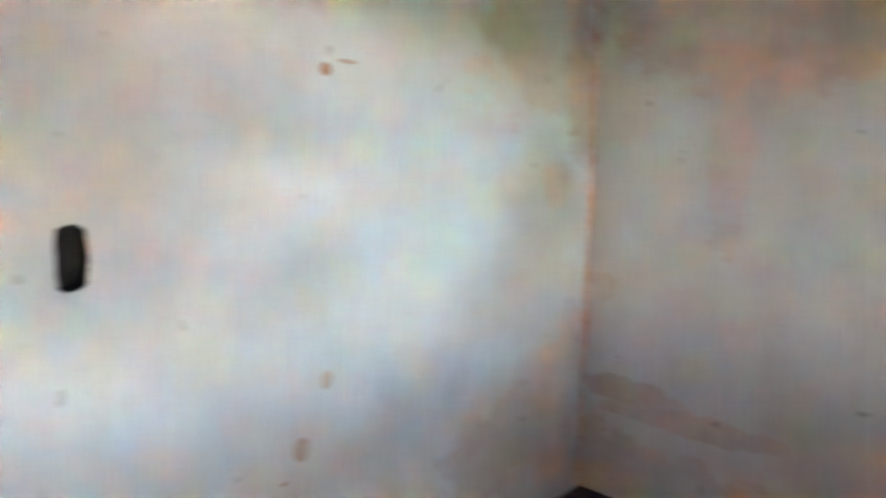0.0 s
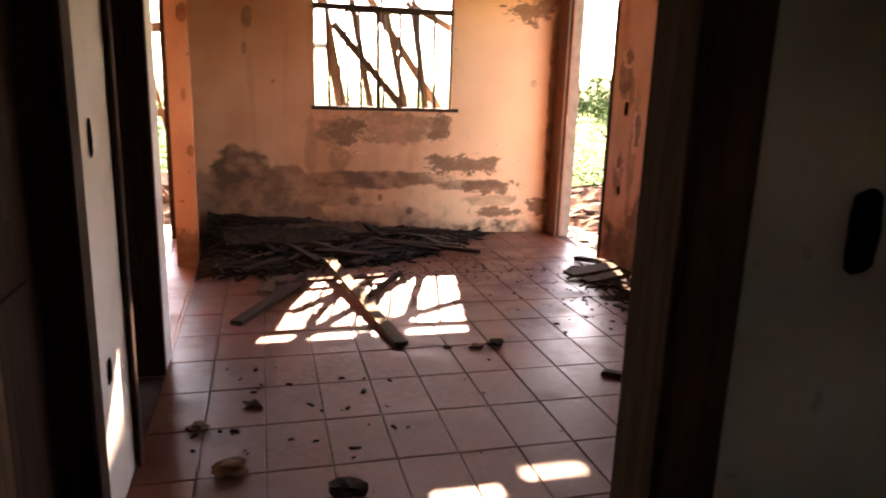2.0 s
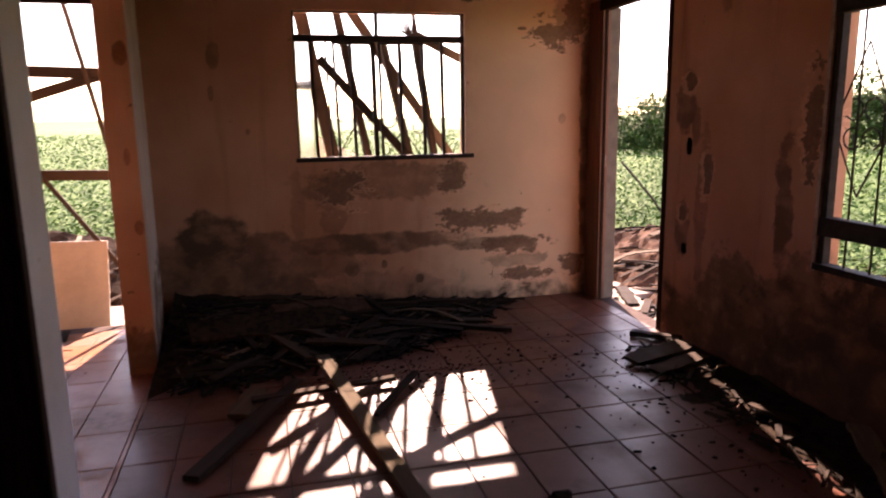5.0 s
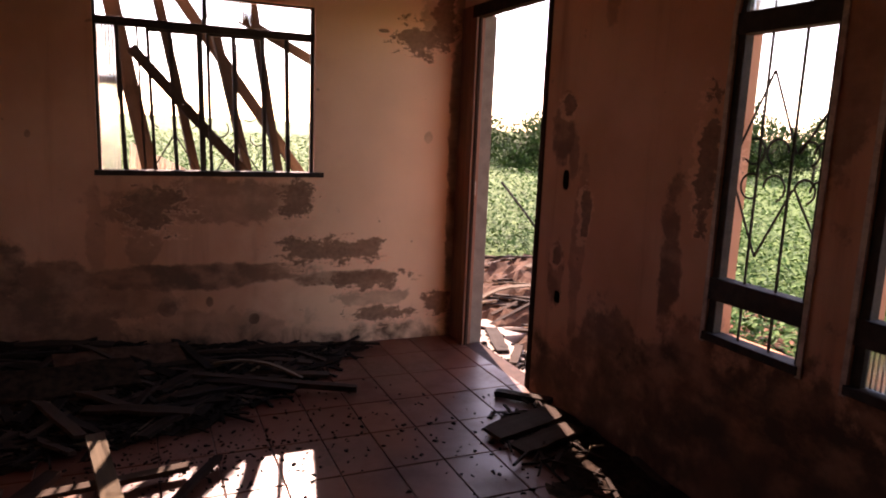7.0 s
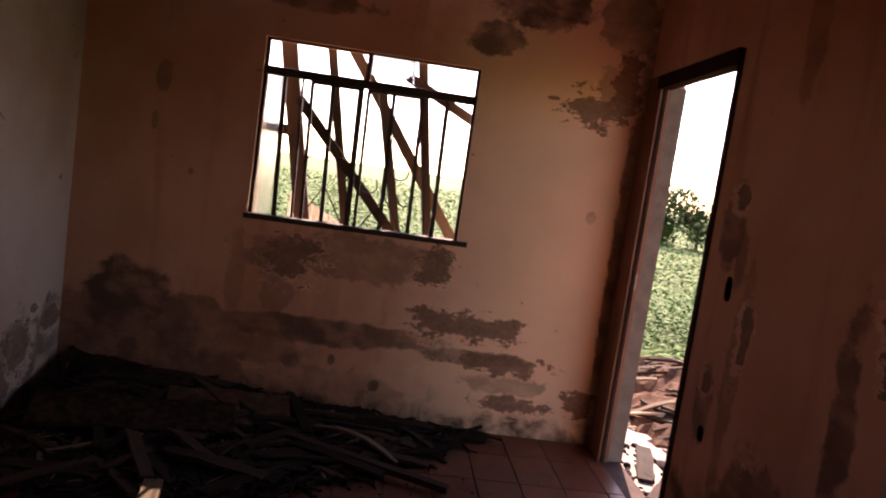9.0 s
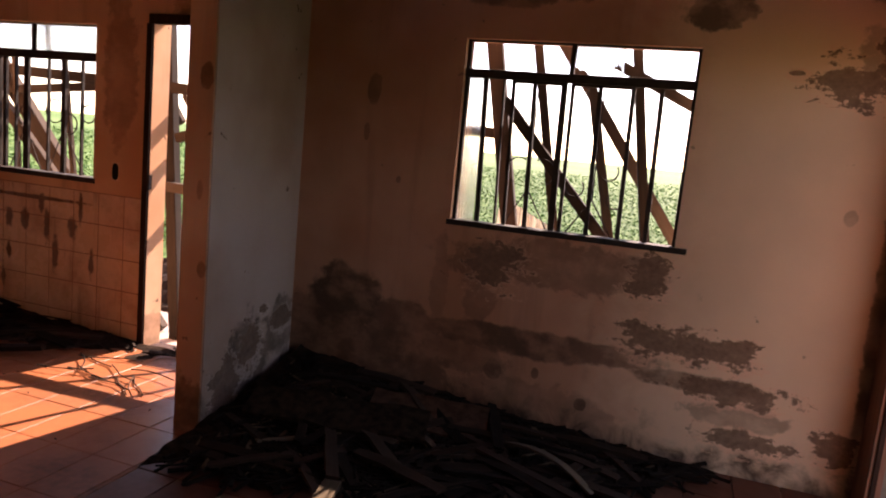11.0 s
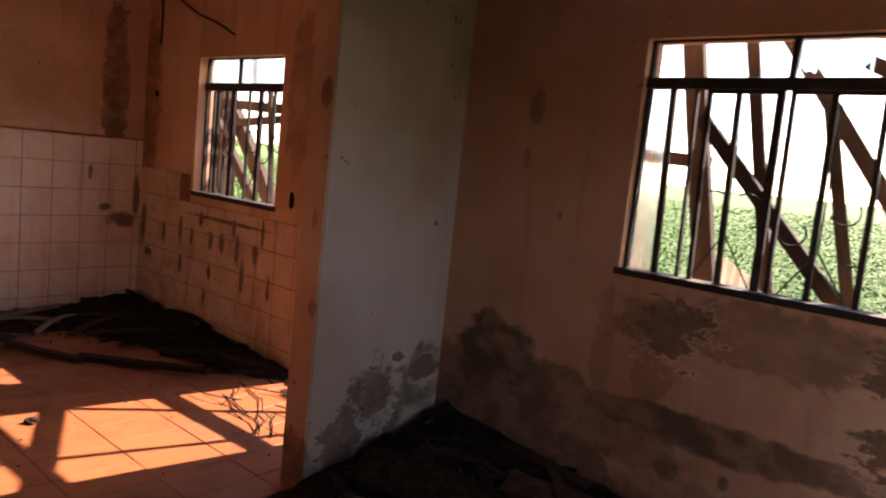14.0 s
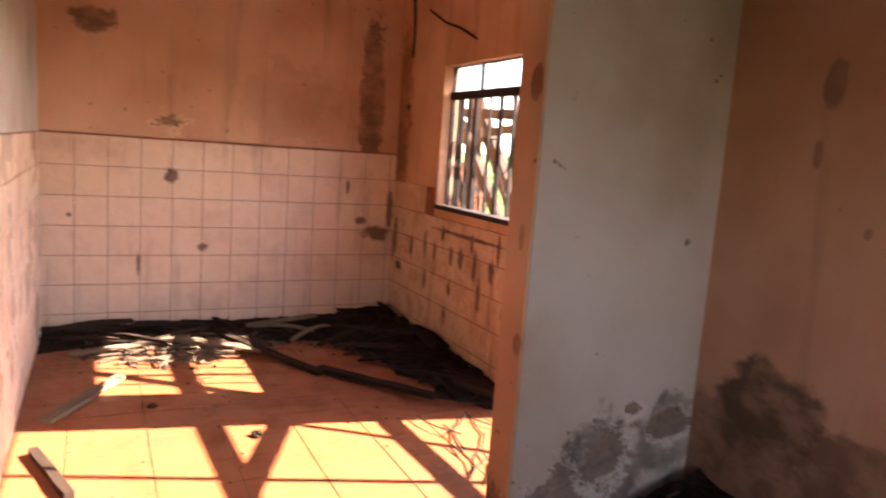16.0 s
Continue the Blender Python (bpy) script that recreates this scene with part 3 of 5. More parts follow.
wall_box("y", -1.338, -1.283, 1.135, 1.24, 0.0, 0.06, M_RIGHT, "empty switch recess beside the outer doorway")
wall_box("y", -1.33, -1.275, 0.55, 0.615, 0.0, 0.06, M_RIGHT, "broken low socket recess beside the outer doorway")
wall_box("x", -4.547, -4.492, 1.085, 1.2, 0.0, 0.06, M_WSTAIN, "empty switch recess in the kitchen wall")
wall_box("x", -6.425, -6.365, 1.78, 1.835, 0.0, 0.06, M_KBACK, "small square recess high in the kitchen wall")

# ---- door frames ----


def upright(parent, name, x0, x1, y0, y1, z0, z1, material):
    return part(name, box(x0, x1, y0, y1, z0, z1, 0.004), material, parent)


d = group("door_1", "dark red wooden door frame, its door missing", "door frame", kind="structure")
upright(d, "casing", -0.018, -0.001, -0.205, -0.012, 0, 2.18, M_REDWOOD)
upright(d, "jamb", -0.03, 0.035, -0.245, -0.19, 0, 2.10, M_REDWOOD)
upright(d, "jamb", -0.006, 0.035, -1.088, -1.042, 0, 2.10, M_DARKWOOD)
upright(d, "head", -0.03, 0.035, -1.088, -0.19, 2.10, 2.175, M_DARKWOOD)
upright(d, "stop", -0.012, 0.010, -0.2575, -0.2455, 0, 2.10, M_DARKWOOD)
upright(d, "bead", -0.0305, -0.022, -0.2575, -0.2455, 0, 2.10, M_REDWOOD)
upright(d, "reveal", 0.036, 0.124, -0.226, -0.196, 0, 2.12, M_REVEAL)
upright(d, "strike_plate", -0.002, 0.02, -0.2485, -0.2451, 1.0, 1.09, M_CEMENT)
d = group("door_2", "brown wooden door frame between bedroom and living room", "door frame", kind="structure")
upright(d, "jamb", -2.05, -1.97, -5.2, -5.088, 0, 2.11, M_BROWNWOOD)
upright(d, "casing", -2.04, -1.948, -5.214, -5.2005, 0, 2.19, M_BROWNWOOD)
upright(d, "jamb", -2.985, -2.915, -5.2, -5.088, 0, 2.11, M_BROWNWOOD)
upright(d, "casing", -3.04, -2.96, -5.214, -5.2005, 0, 2.19, M_DARKWOOD)
upright(d, "head", -2.985, -1.97, -5.2, -5.088, 2.11, 2.17, M_REDWOOD)
d = group("door_3", "dark brown wooden door frame in the white wall", "door frame", kind="structure")
upright(d, "jamb", -3.21, -3.035, -3.66, -3.615, 0, 2.10, M_DARKWOOD)
upright(d, "jamb", -3.21, -3.04, -2.90, -2.855, 0, 2.10, M_DARKWOOD)
upright(d, "head", -3.21, -3.035, -3.615, -2.90, 2.10, 2.15, M_DARKWOOD)
upright(d, "casing", -3.034, -3.022, -3.68, -3.635, 0, 2.18, M_DARKWOOD)
d = group("door_4", "nearly black wooden door frame of an unlit room", "door frame", kind="structure")
upright(d, "jamb", -3.21, -3.035, -4.215, -4.168, 0, 2.10, M_DARKWOOD)
upright(d, "jamb", -3.21, -3.035, -4.965, -4.92, 0, 2.10, M_DARKWOOD)
upright(d, "head", -3.21, -3.035, -4.92, -4.215, 2.10, 2.15, M_DARKWOOD)
upright(d, "casing", -3.034, -3.019, -4.235, -4.145, 0, 2.18, M_DARKWOOD)
leaf = part("leaf", box(-3.155, -3.12, -4.918, -4.217, 0.01, 2.095, 0.004), M_DARKWOOD, d)
for z0, z1 in ((0.15, 0.85), (1.0, 1.92)):
    part("panel", box(-3.1195, -3.112, -4.82, -4.32, z0, z1, 0.006), M_DARKWOOD, leaf)
d = group("door_5", "dark wooden frame of the open kitchen back door", "door frame", kind="structure")
upright(d, "jamb", -4.285, -4.243, -0.02, 0.03, 0, 2.10, M_DARKWOOD)
upright(d, "jamb", -3.345, -3.27, -0.02, 0.03, 0, 2.10, M_DARKWOOD)
upright(d, "head", -4.27, -3.27, -0.02, 0.03, 2.10, 2.16, M_DARKWOOD)
upright(d, "hinge", -4.2425, -4.235, -0.01, 0.02, 1.05, 1.15, M_STEEL)

# ---- windows ----


def ribs(axis, a0, a1, z0, z1, at, ragged=0.0):
    """A pane of ribbed glass with vertical flutes; ragged: how deep its broken lower edge runs."""
    bm = bmesh.new()
    n = max(4, int((a1 - a0) / 0.004))
    cols = []
    for i in range(n + 1):
        a = a0 + (a1 - a0) * i / n
        lo = z0 + (ragged * abs(noise.noise((a * 23, 1.7, 0))) if ragged else 0)
        w = 0.0016 * math.cos(i * math.pi / 2)
        cols.append([bm.verts.new((a, at + s, z) if axis == "x" else (at + s, a, z)) for z in (lo, z1) for s in (0.002 + w, -0.002)])
    for p, q in zip(cols, cols[1:]):
        bm.faces.new([p[0], q[0], q[2], p[2]])
        bm.faces.new([p[1], p[3], q[3], q[1]])
        bm.faces.new([p[0], p[1], q[1], q[0]])
        bm.faces.new([p[2], q[2], q[3], p[3]])
    return bm


def arc(cx, cz, r, a0, a1, at, axis="x", n=14):
    out = []
    for k in range(n + 1):
        a = radians(a0 + (a1 - a0) * k / n)
        u, z = cx + r * math.cos(a), cz + r * math.sin(a)
        out.append((u, at, z) if axis == "x" else (at, u, z))
    return out


def border(parent, x0, x1, z0, z1, y, w=0.025, depth=0.03):
    part("window_frame", box(x0, x0 + w, y, y + depth, z0, z1, 0.002), M_STEEL, parent)
    part("window_frame", box(x1 - w, x1, y, y + depth, z0, z1, 0.002), M_STEEL, parent)
    part("window_frame", box(x0 + w, x1 - w, y, y + depth, z0, z0 + w, 0.002), M_STEEL, parent)
    part("window_frame", box(x0 + w, x1 - w, y, y + depth, z1 - w * 0.5, z1, 0.002), M_STEEL, parent)


w1 = group("window_1", "rusted steel window with bars, most panes gone", "window", kind="structure")
border(w1, WIN[0], WIN[1], WIN[2], WIN[3], 0.04, 0.016)
part("transom", box(WIN[0], WIN[1], 0.025, 0.075, 1.895, 1.94, 0.003), M_STEEL, w1)
part("window_sill", box(-2.19, -0.915, -0.012, 0.09, 1.085, 1.115, 0.004), M_STEEL, w1)
for x, w in ((-2.045, 0.024), (-1.943, 0.012), (-1.89, 0.018), (-1.775, 0.022), (-1.623, 0.032), (-1.578, 0.018), (-1.435, 0.022), (-1.27, 0.022), (-1.13, 0.024)):
    lean = 0.012 if x < -1.7 else 0.006
    part("bar", bar((x - lean, 0.055, 1.90), (x + lean, 0.055, 1.11), w, 0.02), M_STEEL, w1)
part("mullion", box(-1.612, -1.588, 0.04, 0.07, 1.94, 2.09, 0.002), M_STEEL, w1)
part("sash_rail", box(-1.90, -1.62, 0.045, 0.07, 1.88, 1.894, 0.002), M_STEEL, w1)
part("sash_rail", box(-1.58, -1.27, 0.05, 0.075, 1.882, 1.894, 0.002), M_STEEL, w1)
part("pane", ribs("x", -2.172, -2.058, 1.112, 1.895, 0.06), M_GLASS, w1, "dusty ribbed glass strip")
part("pane", ribs("x", -1.588, -1.34, 1.955, 2.088, 0.06, 0.10), M_GLASS, w1, "broken piece of ribbed glass")
for cx, cz, r, a0, a1 in ((-1.83, 1.42, 0.07, 60, 250), (-1.70, 1.42, 0.07, 120, -70), (-1.52, 1.36, 0.05, 200, 400), (-1.35, 1.46, 0.05, 200, 390), (-1.30, 1.31, 0.045, 160, 340)):
    part("scroll", rod(arc(cx, cz, r, a0, a1, 0.08), 0.004), M_STEEL, w1)
for p, q in (((-1.77, 1.32), (-1.90, 1.10)), ((-1.77, 1.32), (-1.64, 1.10)), ((-1.42, 1.30), (-1.55, 1.10)), ((-1.42, 1.30), (-1.29, 1.10)), ((-1.77, 1.85), (-1.77, 1.09)), ((-1.42, 1.85), (-1.42, 1.3))):
    part("rod", rod([(p[0], 0.08, p[1]), (q[0], 0.08, q[1])], 0.004), M_STEEL, w1)

w2 = group("window_2", "rusted steel kitchen window with ribbed upper panes", "window", kind="structure")
border(w2, KWIN[0], KWIN[1], KWIN[2], KWIN[3], 0.07, 0.016)
part("transom", box(KWIN[0], KWIN[1], 0.055, 0.105, 1.85, 1.905, 0.003), M_STEEL, w2)
part("window_sill", box(-5.77, -4.69, -0.01, 0.11, 1.045, 1.08, 0.004), M_STEEL, w2)
part("mullion", box(-5.345, -5.32, 0.07, 0.10, 1.905, 2.08, 0.002), M_STEEL, w2)
for x, w, low in ((-5.655, 0.02, 1.08), (-5.60, 0.03, 1.08), (-5.40, 0.045, 1.0), (-5.06, 0.035, 1.08), (-5.20, 0.014, 1.08), (-4.90, 0.014, 1.08), (-5.50, 0.012, 1.08)):
    part("bar", bar((x, 0.085, 1.86), (x, 0.085, low), w, 0.02), M_STEEL, w2)
for x0, x1 in ((KWIN[0] + 0.02, -5.345), (-5.32, KWIN[1] - 0.02)):
    part("pane", ribs("x", x0, x1, 1.906, 2.078, 0.085), M_GLASS, w2, "ribbed glass pane")
for cx, cz, r, a0, a1 in ((-5.45, 1.45, 0.07, 0, 300), (-5.18, 1.5, 0.08, 60, 330), (-5.05, 1.42, 0.07, 200, 480), (-4.88, 1.5, 0.06, 90, 380)):
    part("scroll", rod(arc(cx, cz, r, a0, a1, 0.12), 0.005), M_STEEL, w2)
for p, q in (((-5.45, 1.38), (-5.60, 1.07)), ((-5.45, 1.38), (-5.3, 1.07)), ((-5.1, 1.38), (-5.24, 1.07)), ((-5.1, 1.38), (-4.9, 1.07))):
    part("rod", rod([(p[0], 0.12, p[1]), (q[0], 0.12, q[1])], 0.004), M_STEEL, w2)


def arched_window(name, label, a, low_glass):
    y0, y1, z0, spring = a
    c, r, at = (y0 + y1) / 2, (y1 - y0) / 2, 0.024
    w = group(name, label, "window", kind="structure")
    for y, s in ((y0, 0.014), (y1, -0.035)):
        part("window_frame", box(at - 0.02, at + 0.02, min(y, y + s), max(y, y + s), z0, spring, 0.003), M_STEEL, w)
    bm = bmesh.new()
    for k in range(20):
        a0, a1 = k * math.pi / 20, (k + 1) * math.pi / 20
        add_beam(bm, (at, c + (r - 0.012) * math.cos(a0), spring + (r - 0.012) * math.sin(a0)), (at, c + (r - 0.012) * math.cos(a1), spring + (r - 0.012) * math.sin(a1)), 0.024, 0.04, 90)
    part("arch_frame", bm, M_STEEL, w)
    part("transom", box(at - 0.03, at + 0.03, y0, y1, 1.785, 1.86, 0.004), M_STEEL, w)
    part("rail", box(at - 0.03, at + 0.03, y0, y1, 0.825, 0.91, 0.004), M_STEEL, w)
    part("window_sill", box(-0.012, at + 0.03, y0 - 0.01, y1 + 0.01, z0 - 0.012, z0 + 0.02, 0.004), M_STEEL, w)
    third = (y1 - y0) / 3
    for k in (1, 2):
        y = y1 - k * third
        top = spring + math.sqrt(max(0, r * r - (y - c) ** 2)) - 0.01
        part("rod", rod([(at, y, 0.69), (at, y, top)], 0.0055), M_STEEL, w)
    g = at + 0.03
    m, hw, zt, zb, zm = y1 - third, third * 0.93, 1.66, 1.01, 1.32
    for side in (-1, 1):
        part("diamond", rod([(g, m, zt), (g, m + side * hw, zm + 0.06)], 0.0045), M_STEEL, w)
        part("diamond", rod([(g, m, zb), (g, m + side * hw, zm - 0.06)], 0.0045), M_STEEL, w)
    part("diamond", rod([(g, y0 + 0.02, zm + 0.24), (g, y1 - 2 * third, zm + 0.06)], 0.0045), M_STEEL, w)
    part("diamond", rod([(g, y0 + 0.02, zm - 0.24), (g, y1 - 2 * third, zm - 0.06)], 0.0045), M_STEEL, w)
    for side in (-1, 1):
        for up in (-1, 1):
            part("scroll", rod(arc(m + side * 0.05, zm + up * 0.062, 0.045, 90 - up * side * 20 + (0 if side > 0 else 180), 90 - up * side * 20 + (0 if side > 0 else 180) + up * 250, g, "y"), 0.004), M_STEEL, w)
            part("scroll", rod(arc(m - 1.5 * third - side * 0.03, zm + up * 0.062, 0.04, 0, 250, g, "y"), 0.004), M_STEEL, w)
    bm = bmesh.new()
    n = 72
    last = None
    for k in range(n + 1):
        y = y0 + 0.03 + (y1 - y0 - 0.06) * k / n
        top = spring + math.sqrt(max(0, (r - 0.02) ** 2 - (y - c) ** 2))
        e = 0.0015 * math.cos(k * math.pi / 2)
        now = [bm.verts.new((at - 0.012 + e, y, 1.861)), bm.verts.new((at - 0.012 + e, y, max(top, 1.863)))]
        if last:
            bm.faces.new([last[0], now[0], now[1], last[1]])
        last = now
    bmesh.ops.solidify(bm, geom=bm.faces[:], thickness=0.004)
    part("pane", bm, M_GLASS, w, "ribbed glass in the round head")
    if low_glass:
        part("pane", ribs("y", y0 + 0.036, y1 - 0.036, 0.702, 0.825, at), M_GLASS, w, "ribbed glass below the rail")
    # raised plaster band round the opening
    bm = bmesh.new()
    band = [(y1 + 0.012, z0 - 0.02)] + [(c + (r + 0.012) * math.cos(k * math.pi / 20), spring + (r + 0.012) * math.sin(k * math.pi / 20)) for k in range(21)] + [(y0 - 0.012, z0 - 0.02)]
    for p, q in zip(band, band[1:]):
        add_beam(bm, (-0.002, *p), (-0.002, *q), 0.008, 0.02, 0)
    part("surround", bm, M_RIM, w, "pale plaster band round the arch")


arched_window("window_3", "arched window with rusted diamond and scroll grille", ARCH_A, False)
arched_window("window_4", "arched window with scroll grille and ribbed low pane", ARCH_B, True)

# ---- fallen roof timbers outside ----
GROUND = -0.10


def timber_frame(name, label, pieces):
    ob = group(name, label, "roof truss")
    for kind, p, q, w, h in pieces:
        o = part(kind, bar((0, 0, 0), ((Vector(q) - Vector(p)).length, 0, 0), w, h, 0, 0.004), M_BEAM, ob)
        d = Vector(q) - Vector(p)
        o.matrix_world = Matrix.Translation(p) @ d.to_track_quat("X", "Z").to_matrix().to_4x4()
    return ob


def run(x0, z0, x1, z1, y0, y1, za, zb):
    """A straight piece through two points of a plane, reaching from height za to height zb."""
    f = lambda z: (x0 + (x1 - x0) * (z - z0) / (z1 - z0))
    g = lambda z: (y0 + (y1 - y0) * (z - za) / (zb - za))
    return (f(za), g(za), za), (f(zb), g(zb), zb)


timber_frame("fallen_roof_truss", "collapsed roof timbers leaning outside the barred window", [
    ("post", *run(-2.101, 2.139, -1.931, 1.233, 0.32, 0.30, GROUND, 2.7), 0.06, 0.09),
    ("post", *run(-1.848, 2.149, -1.649, 1.124, 0.36, 0.28, GROUND, 2.7), 0.05, 0.05),
    ("post", *run(-1.476, 1.737, -1.34, 1.136, 0.36, 0.28, GROUND, 1.95), 0.05, 0.05),
    ("post", *run(-1.301, 2.13, -1.139, 1.118, 0.36, 0.28, GROUND, 2.7), 0.05, 0.05),
    ("brace", *run(-1.963, 1.772, -1.377, 1.113, 0.25, 0.22, GROUND, 1.80), 0.05, 0.06),
    ("brace", *run(-1.72, 2.15, -1.02, 1.155, 0.52, 0.42, GROUND, 2.5), 0.05, 0.065),
    ("rail", (-1.40, 0.29, 2.04), (-0.75, 0.33, 1.73), 0.05, 0.055),
    ("rail", (-2.35, 0.37, 1.63), (-1.97, 0.36, 1.61), 0.05, 0.06),
    ("rail", (-2.6, 0.42, 2.72), (-0.3, 0.42, 2.70), 0.06, 0.10),
])
timber_frame("fallen_roof_truss", "collapsed porch timbers outside the kitchen back door", [
    ("rail", (-6.3, 0.47, 1.80), (-3.15, 0.47, 1.70), 0.06, 0.075),
    ("brace", (-4.45, 0.50, 1.39), (-3.25, 0.50, 1.77), 0.06, 0.065),
    ("rail", (-4.55, 0.47, 1.04), (-3.1, 0.47, 1.0), 0.06, 0.07),
    ("stick", (-3.70, 0.44, 2.45), (-3.20, 0.44, GROUND), 0.025, 0.03),
    ("stick", (-4.36, 0.44, 1.70), (-3.15, 0.44, GROUND), 0.025, 0.03),
    ("post", (-4.62, 0.52, 2.7), (-4.40, 0.52, GROUND), 0.07, 0.09),
    ("post", (-3.18, 0.52, 2.7), (-3.16, 0.52, GROUND), 0.07, 0.09),
    ("post", (-6.25, 0.52, 2.7), (-6.2, 0.52, GROUND), 0.09, 0.09),
    ("brace", (-6.55, 0.62, 2.11), (-4.64, 0.62, GROUND), 0.07, 0.13),
    ("brace", (-5.05, 0.6, 2.3), (-4.5, 0.6, 1.5), 0.05, 0.06),
    ("stick", (-5.45, 0.40, 2.2), (-5.15, 0.40, GROUND), 0.03, 0.04),
    ("stick", (-5.0, 0.40, 1.4), (-5.2, 0.40, GROUND), 0.03, 0.04),
    ("stick", (-6.62, 0.44, 2.0), (-6.05, 0.44, 0.8), 0.03, 0.035),
    ("brace", (-6.22, 0.36, 1.78), (-5.35, 0.36, 0.92), 0.05, 0.085),
    ("rail", (-6.6, 0.56, 1.60), (-5.2, 0.56, 1.72), 0.05, 0.06),
    ("stick", (-5.95, 0.42, 2.1), (-5.78, 0.42, GROUND), 0.025, 0.03),
    ("stick", (-6.35, 0.40, 1.45), (-5.85, 0.40, GROUND), 0.02, 0.03),
])
tagged(link("stick", rod([(3.45, 4.18, -0.3), (3.29, 4.46, 0.1), (3.15, 4.7, 0.38), (3.0, 4.95, 0.66)], 0.018), M_BEAM), "bare grey stick leaning in the crop", "stick")


pier = group("brick_pier", "crumbling red brick pier outside the kitchen window", "pier", (-7.0, 0.95, GROUND))
brick_mesh = None
for k in range(22):
    for j in range(2):
        if brick_mesh is None:
            bm = box(-0.105, 0.105, -0.05, 0.05, 0.0, 0.058, 0.006)
            ob = part("brick", bm, plain("red_brick", (0.36, 0.13, 0.075), 0.9, vary=0.35, scale=18), pier)
            brick_mesh = ob.data
        else:
            ob = new("brick", brick_mesh)
            ob.parent = pier
        turn = 90 * (k % 2)
        dx, dy = ((0, 0.055 * (2 * j - 1)) if turn == 0 else (0.055 * (2 * j - 1), 0))
        ob.matrix_basis = pose(dx, dy, k * 0.068, 0, 0, turn + random.uniform(-2, 2))

# ---- crop field and trees ----


def leaf_mesh(name, points, sizes, material, tilt=0.9, seed=1):
    """Many single leaves: a bent pair of triangles at each point."""
    rng = np.random.default_rng(seed)
    n = len(points)
    yaw, lean = rng.uniform(0, math.tau, n), rng.uniform(-tilt, tilt, n)
    c, s, cl, sl = np.cos(yaw), np.sin(yaw), np.cos(lean), np.sin(lean)
    a = np.stack([c * cl, s * cl, sl], 1) * sizes[:, None]
    b = np.stack([-s, c, rng.uniform(-0.4, 0.4, n)], 1) * sizes[:, None] * 0.55
    up = np.stack([np.zeros(n), np.zeros(n), sizes * 0.18], 1)
    verts = np.stack([points - a, points - b + up, points + a, points + b + up], 1).reshape(-1, 3)
    faces = [(4 * i, 4 * i + 1, 4 * i + 2, 4 * i + 3) for i in range(n)]
    me = bpy.data.meshes.new(name)
    me.from_pydata(verts.tolist(), [], faces)
    me.materials.append(material)
    return new(name, me)


def field_height(x, y):
    r, a = np.hypot(x, y), np.arctan2(y, x)
    k = np.where(a >= 0, 1.0, 0.3)
    return -0.32 + np.where(r < 8, 0, 0.012 * (np.minimum(r, 220) - 8) * (0.35 + 0.65 * np.sin(a - 0.5) ** 2 * k))


rng = np.random.default_rng(5)
n = 220000
ang = rng.uniform(radians(-25), radians(165), n)
rad = 3.6 * (60 / 3.6) ** rng.uniform(0, 1, n) ** 0.9
px, py = rad * np.cos(ang) - 1.5, rad * np.sin(ang) + 0.5
row = np.abs(((px * 0.34 + py * 0.94) / 0.55) % 1 - 0.5)
keep = (rng.uniform(0, 1, n) > row * 0.9) & ((px > 2.6) | (py > 4.3)) & (py > -14)
px, py, rad = px[keep], py[keep], rad[keep]
top = rng.uniform(0.03, 0.50, len(px)) ** 0.7 * 0.5
size = np.clip(0.034 + rad * 0.0016, 0.036, 0.10) * rng.uniform(0.6, 1.3, len(px))
crop = leaf_mesh("crop", np.stack([px, py, field_height(px, py) + top * 0.8], 1), size, M_CROP, 0.7, 6)
tagged(crop, "green leafy bean plants growing in rows on a wide field", "crop", kind="stuff")


def tree(x, y, height, width, seed, label):
    g = float(field_height(np.array(x), np.array(y)))
    ob = group("tree", label, "tree", (x, y, g), family="trees at the edge of the field")
    r = np.random.default_rng(seed)
    bm = bmesh.new()
    def limb(p, q, r0, r1):
        d = (q - p).normalized()
        a = d.cross(Vector((0.3, 1, 0.1))).normalized()
        b = d.cross(a)
        rings = [[bm.verts.new(e + k * (math.cos(j * math.tau / 7) * a + math.sin(j * math.tau / 7) * b)) for j in range(7)] for e, k in ((p, r0), (q, r1))]
        for j in range(7):
            bm.faces.new([rings[0][j], rings[0][(j + 1) % 7], rings[1][(j + 1) % 7], rings[1][j]])
    fork = Vector((0, 0, height * 0.35))
    limb(Vector((0, 0, -0.1)), fork, height * 0.03, height * 0.022)
    clumps = []
    for k in range(9):
        e = Vector((r.uniform(-0.42, 0.42) * width, r.uniform(-0.42, 0.42) * width, height * r.uniform(0.15, 0.82)))
        limb(fork * r.uniform(0.5, 1.0), e, height * 0.012, height * 0.004)
        clumps.append((e, width * r.uniform(0.16, 0.30)))
    part("trunk", bm, M_BARK, ob)
    pts, sz = [], []
    for e, q in clumps:
        m = 520
        v = r.normal(0, 1, (m, 3))
        v /= np.linalg.norm(v, axis=1)[:, None]
        v *= (q * r.uniform(0.45, 1.05, m))[:, None]
        v[:, 2] *= 0.75
        pts.append(v + np.array(e))
        sz.append(r.uniform(0.05, 0.13, m) * (0.6 + height * 0.12))
    crown = leaf_mesh("crown", np.concatenate(pts), np.concatenate(sz), M_TREE, 1.2, seed + 50)
    crown.parent = ob


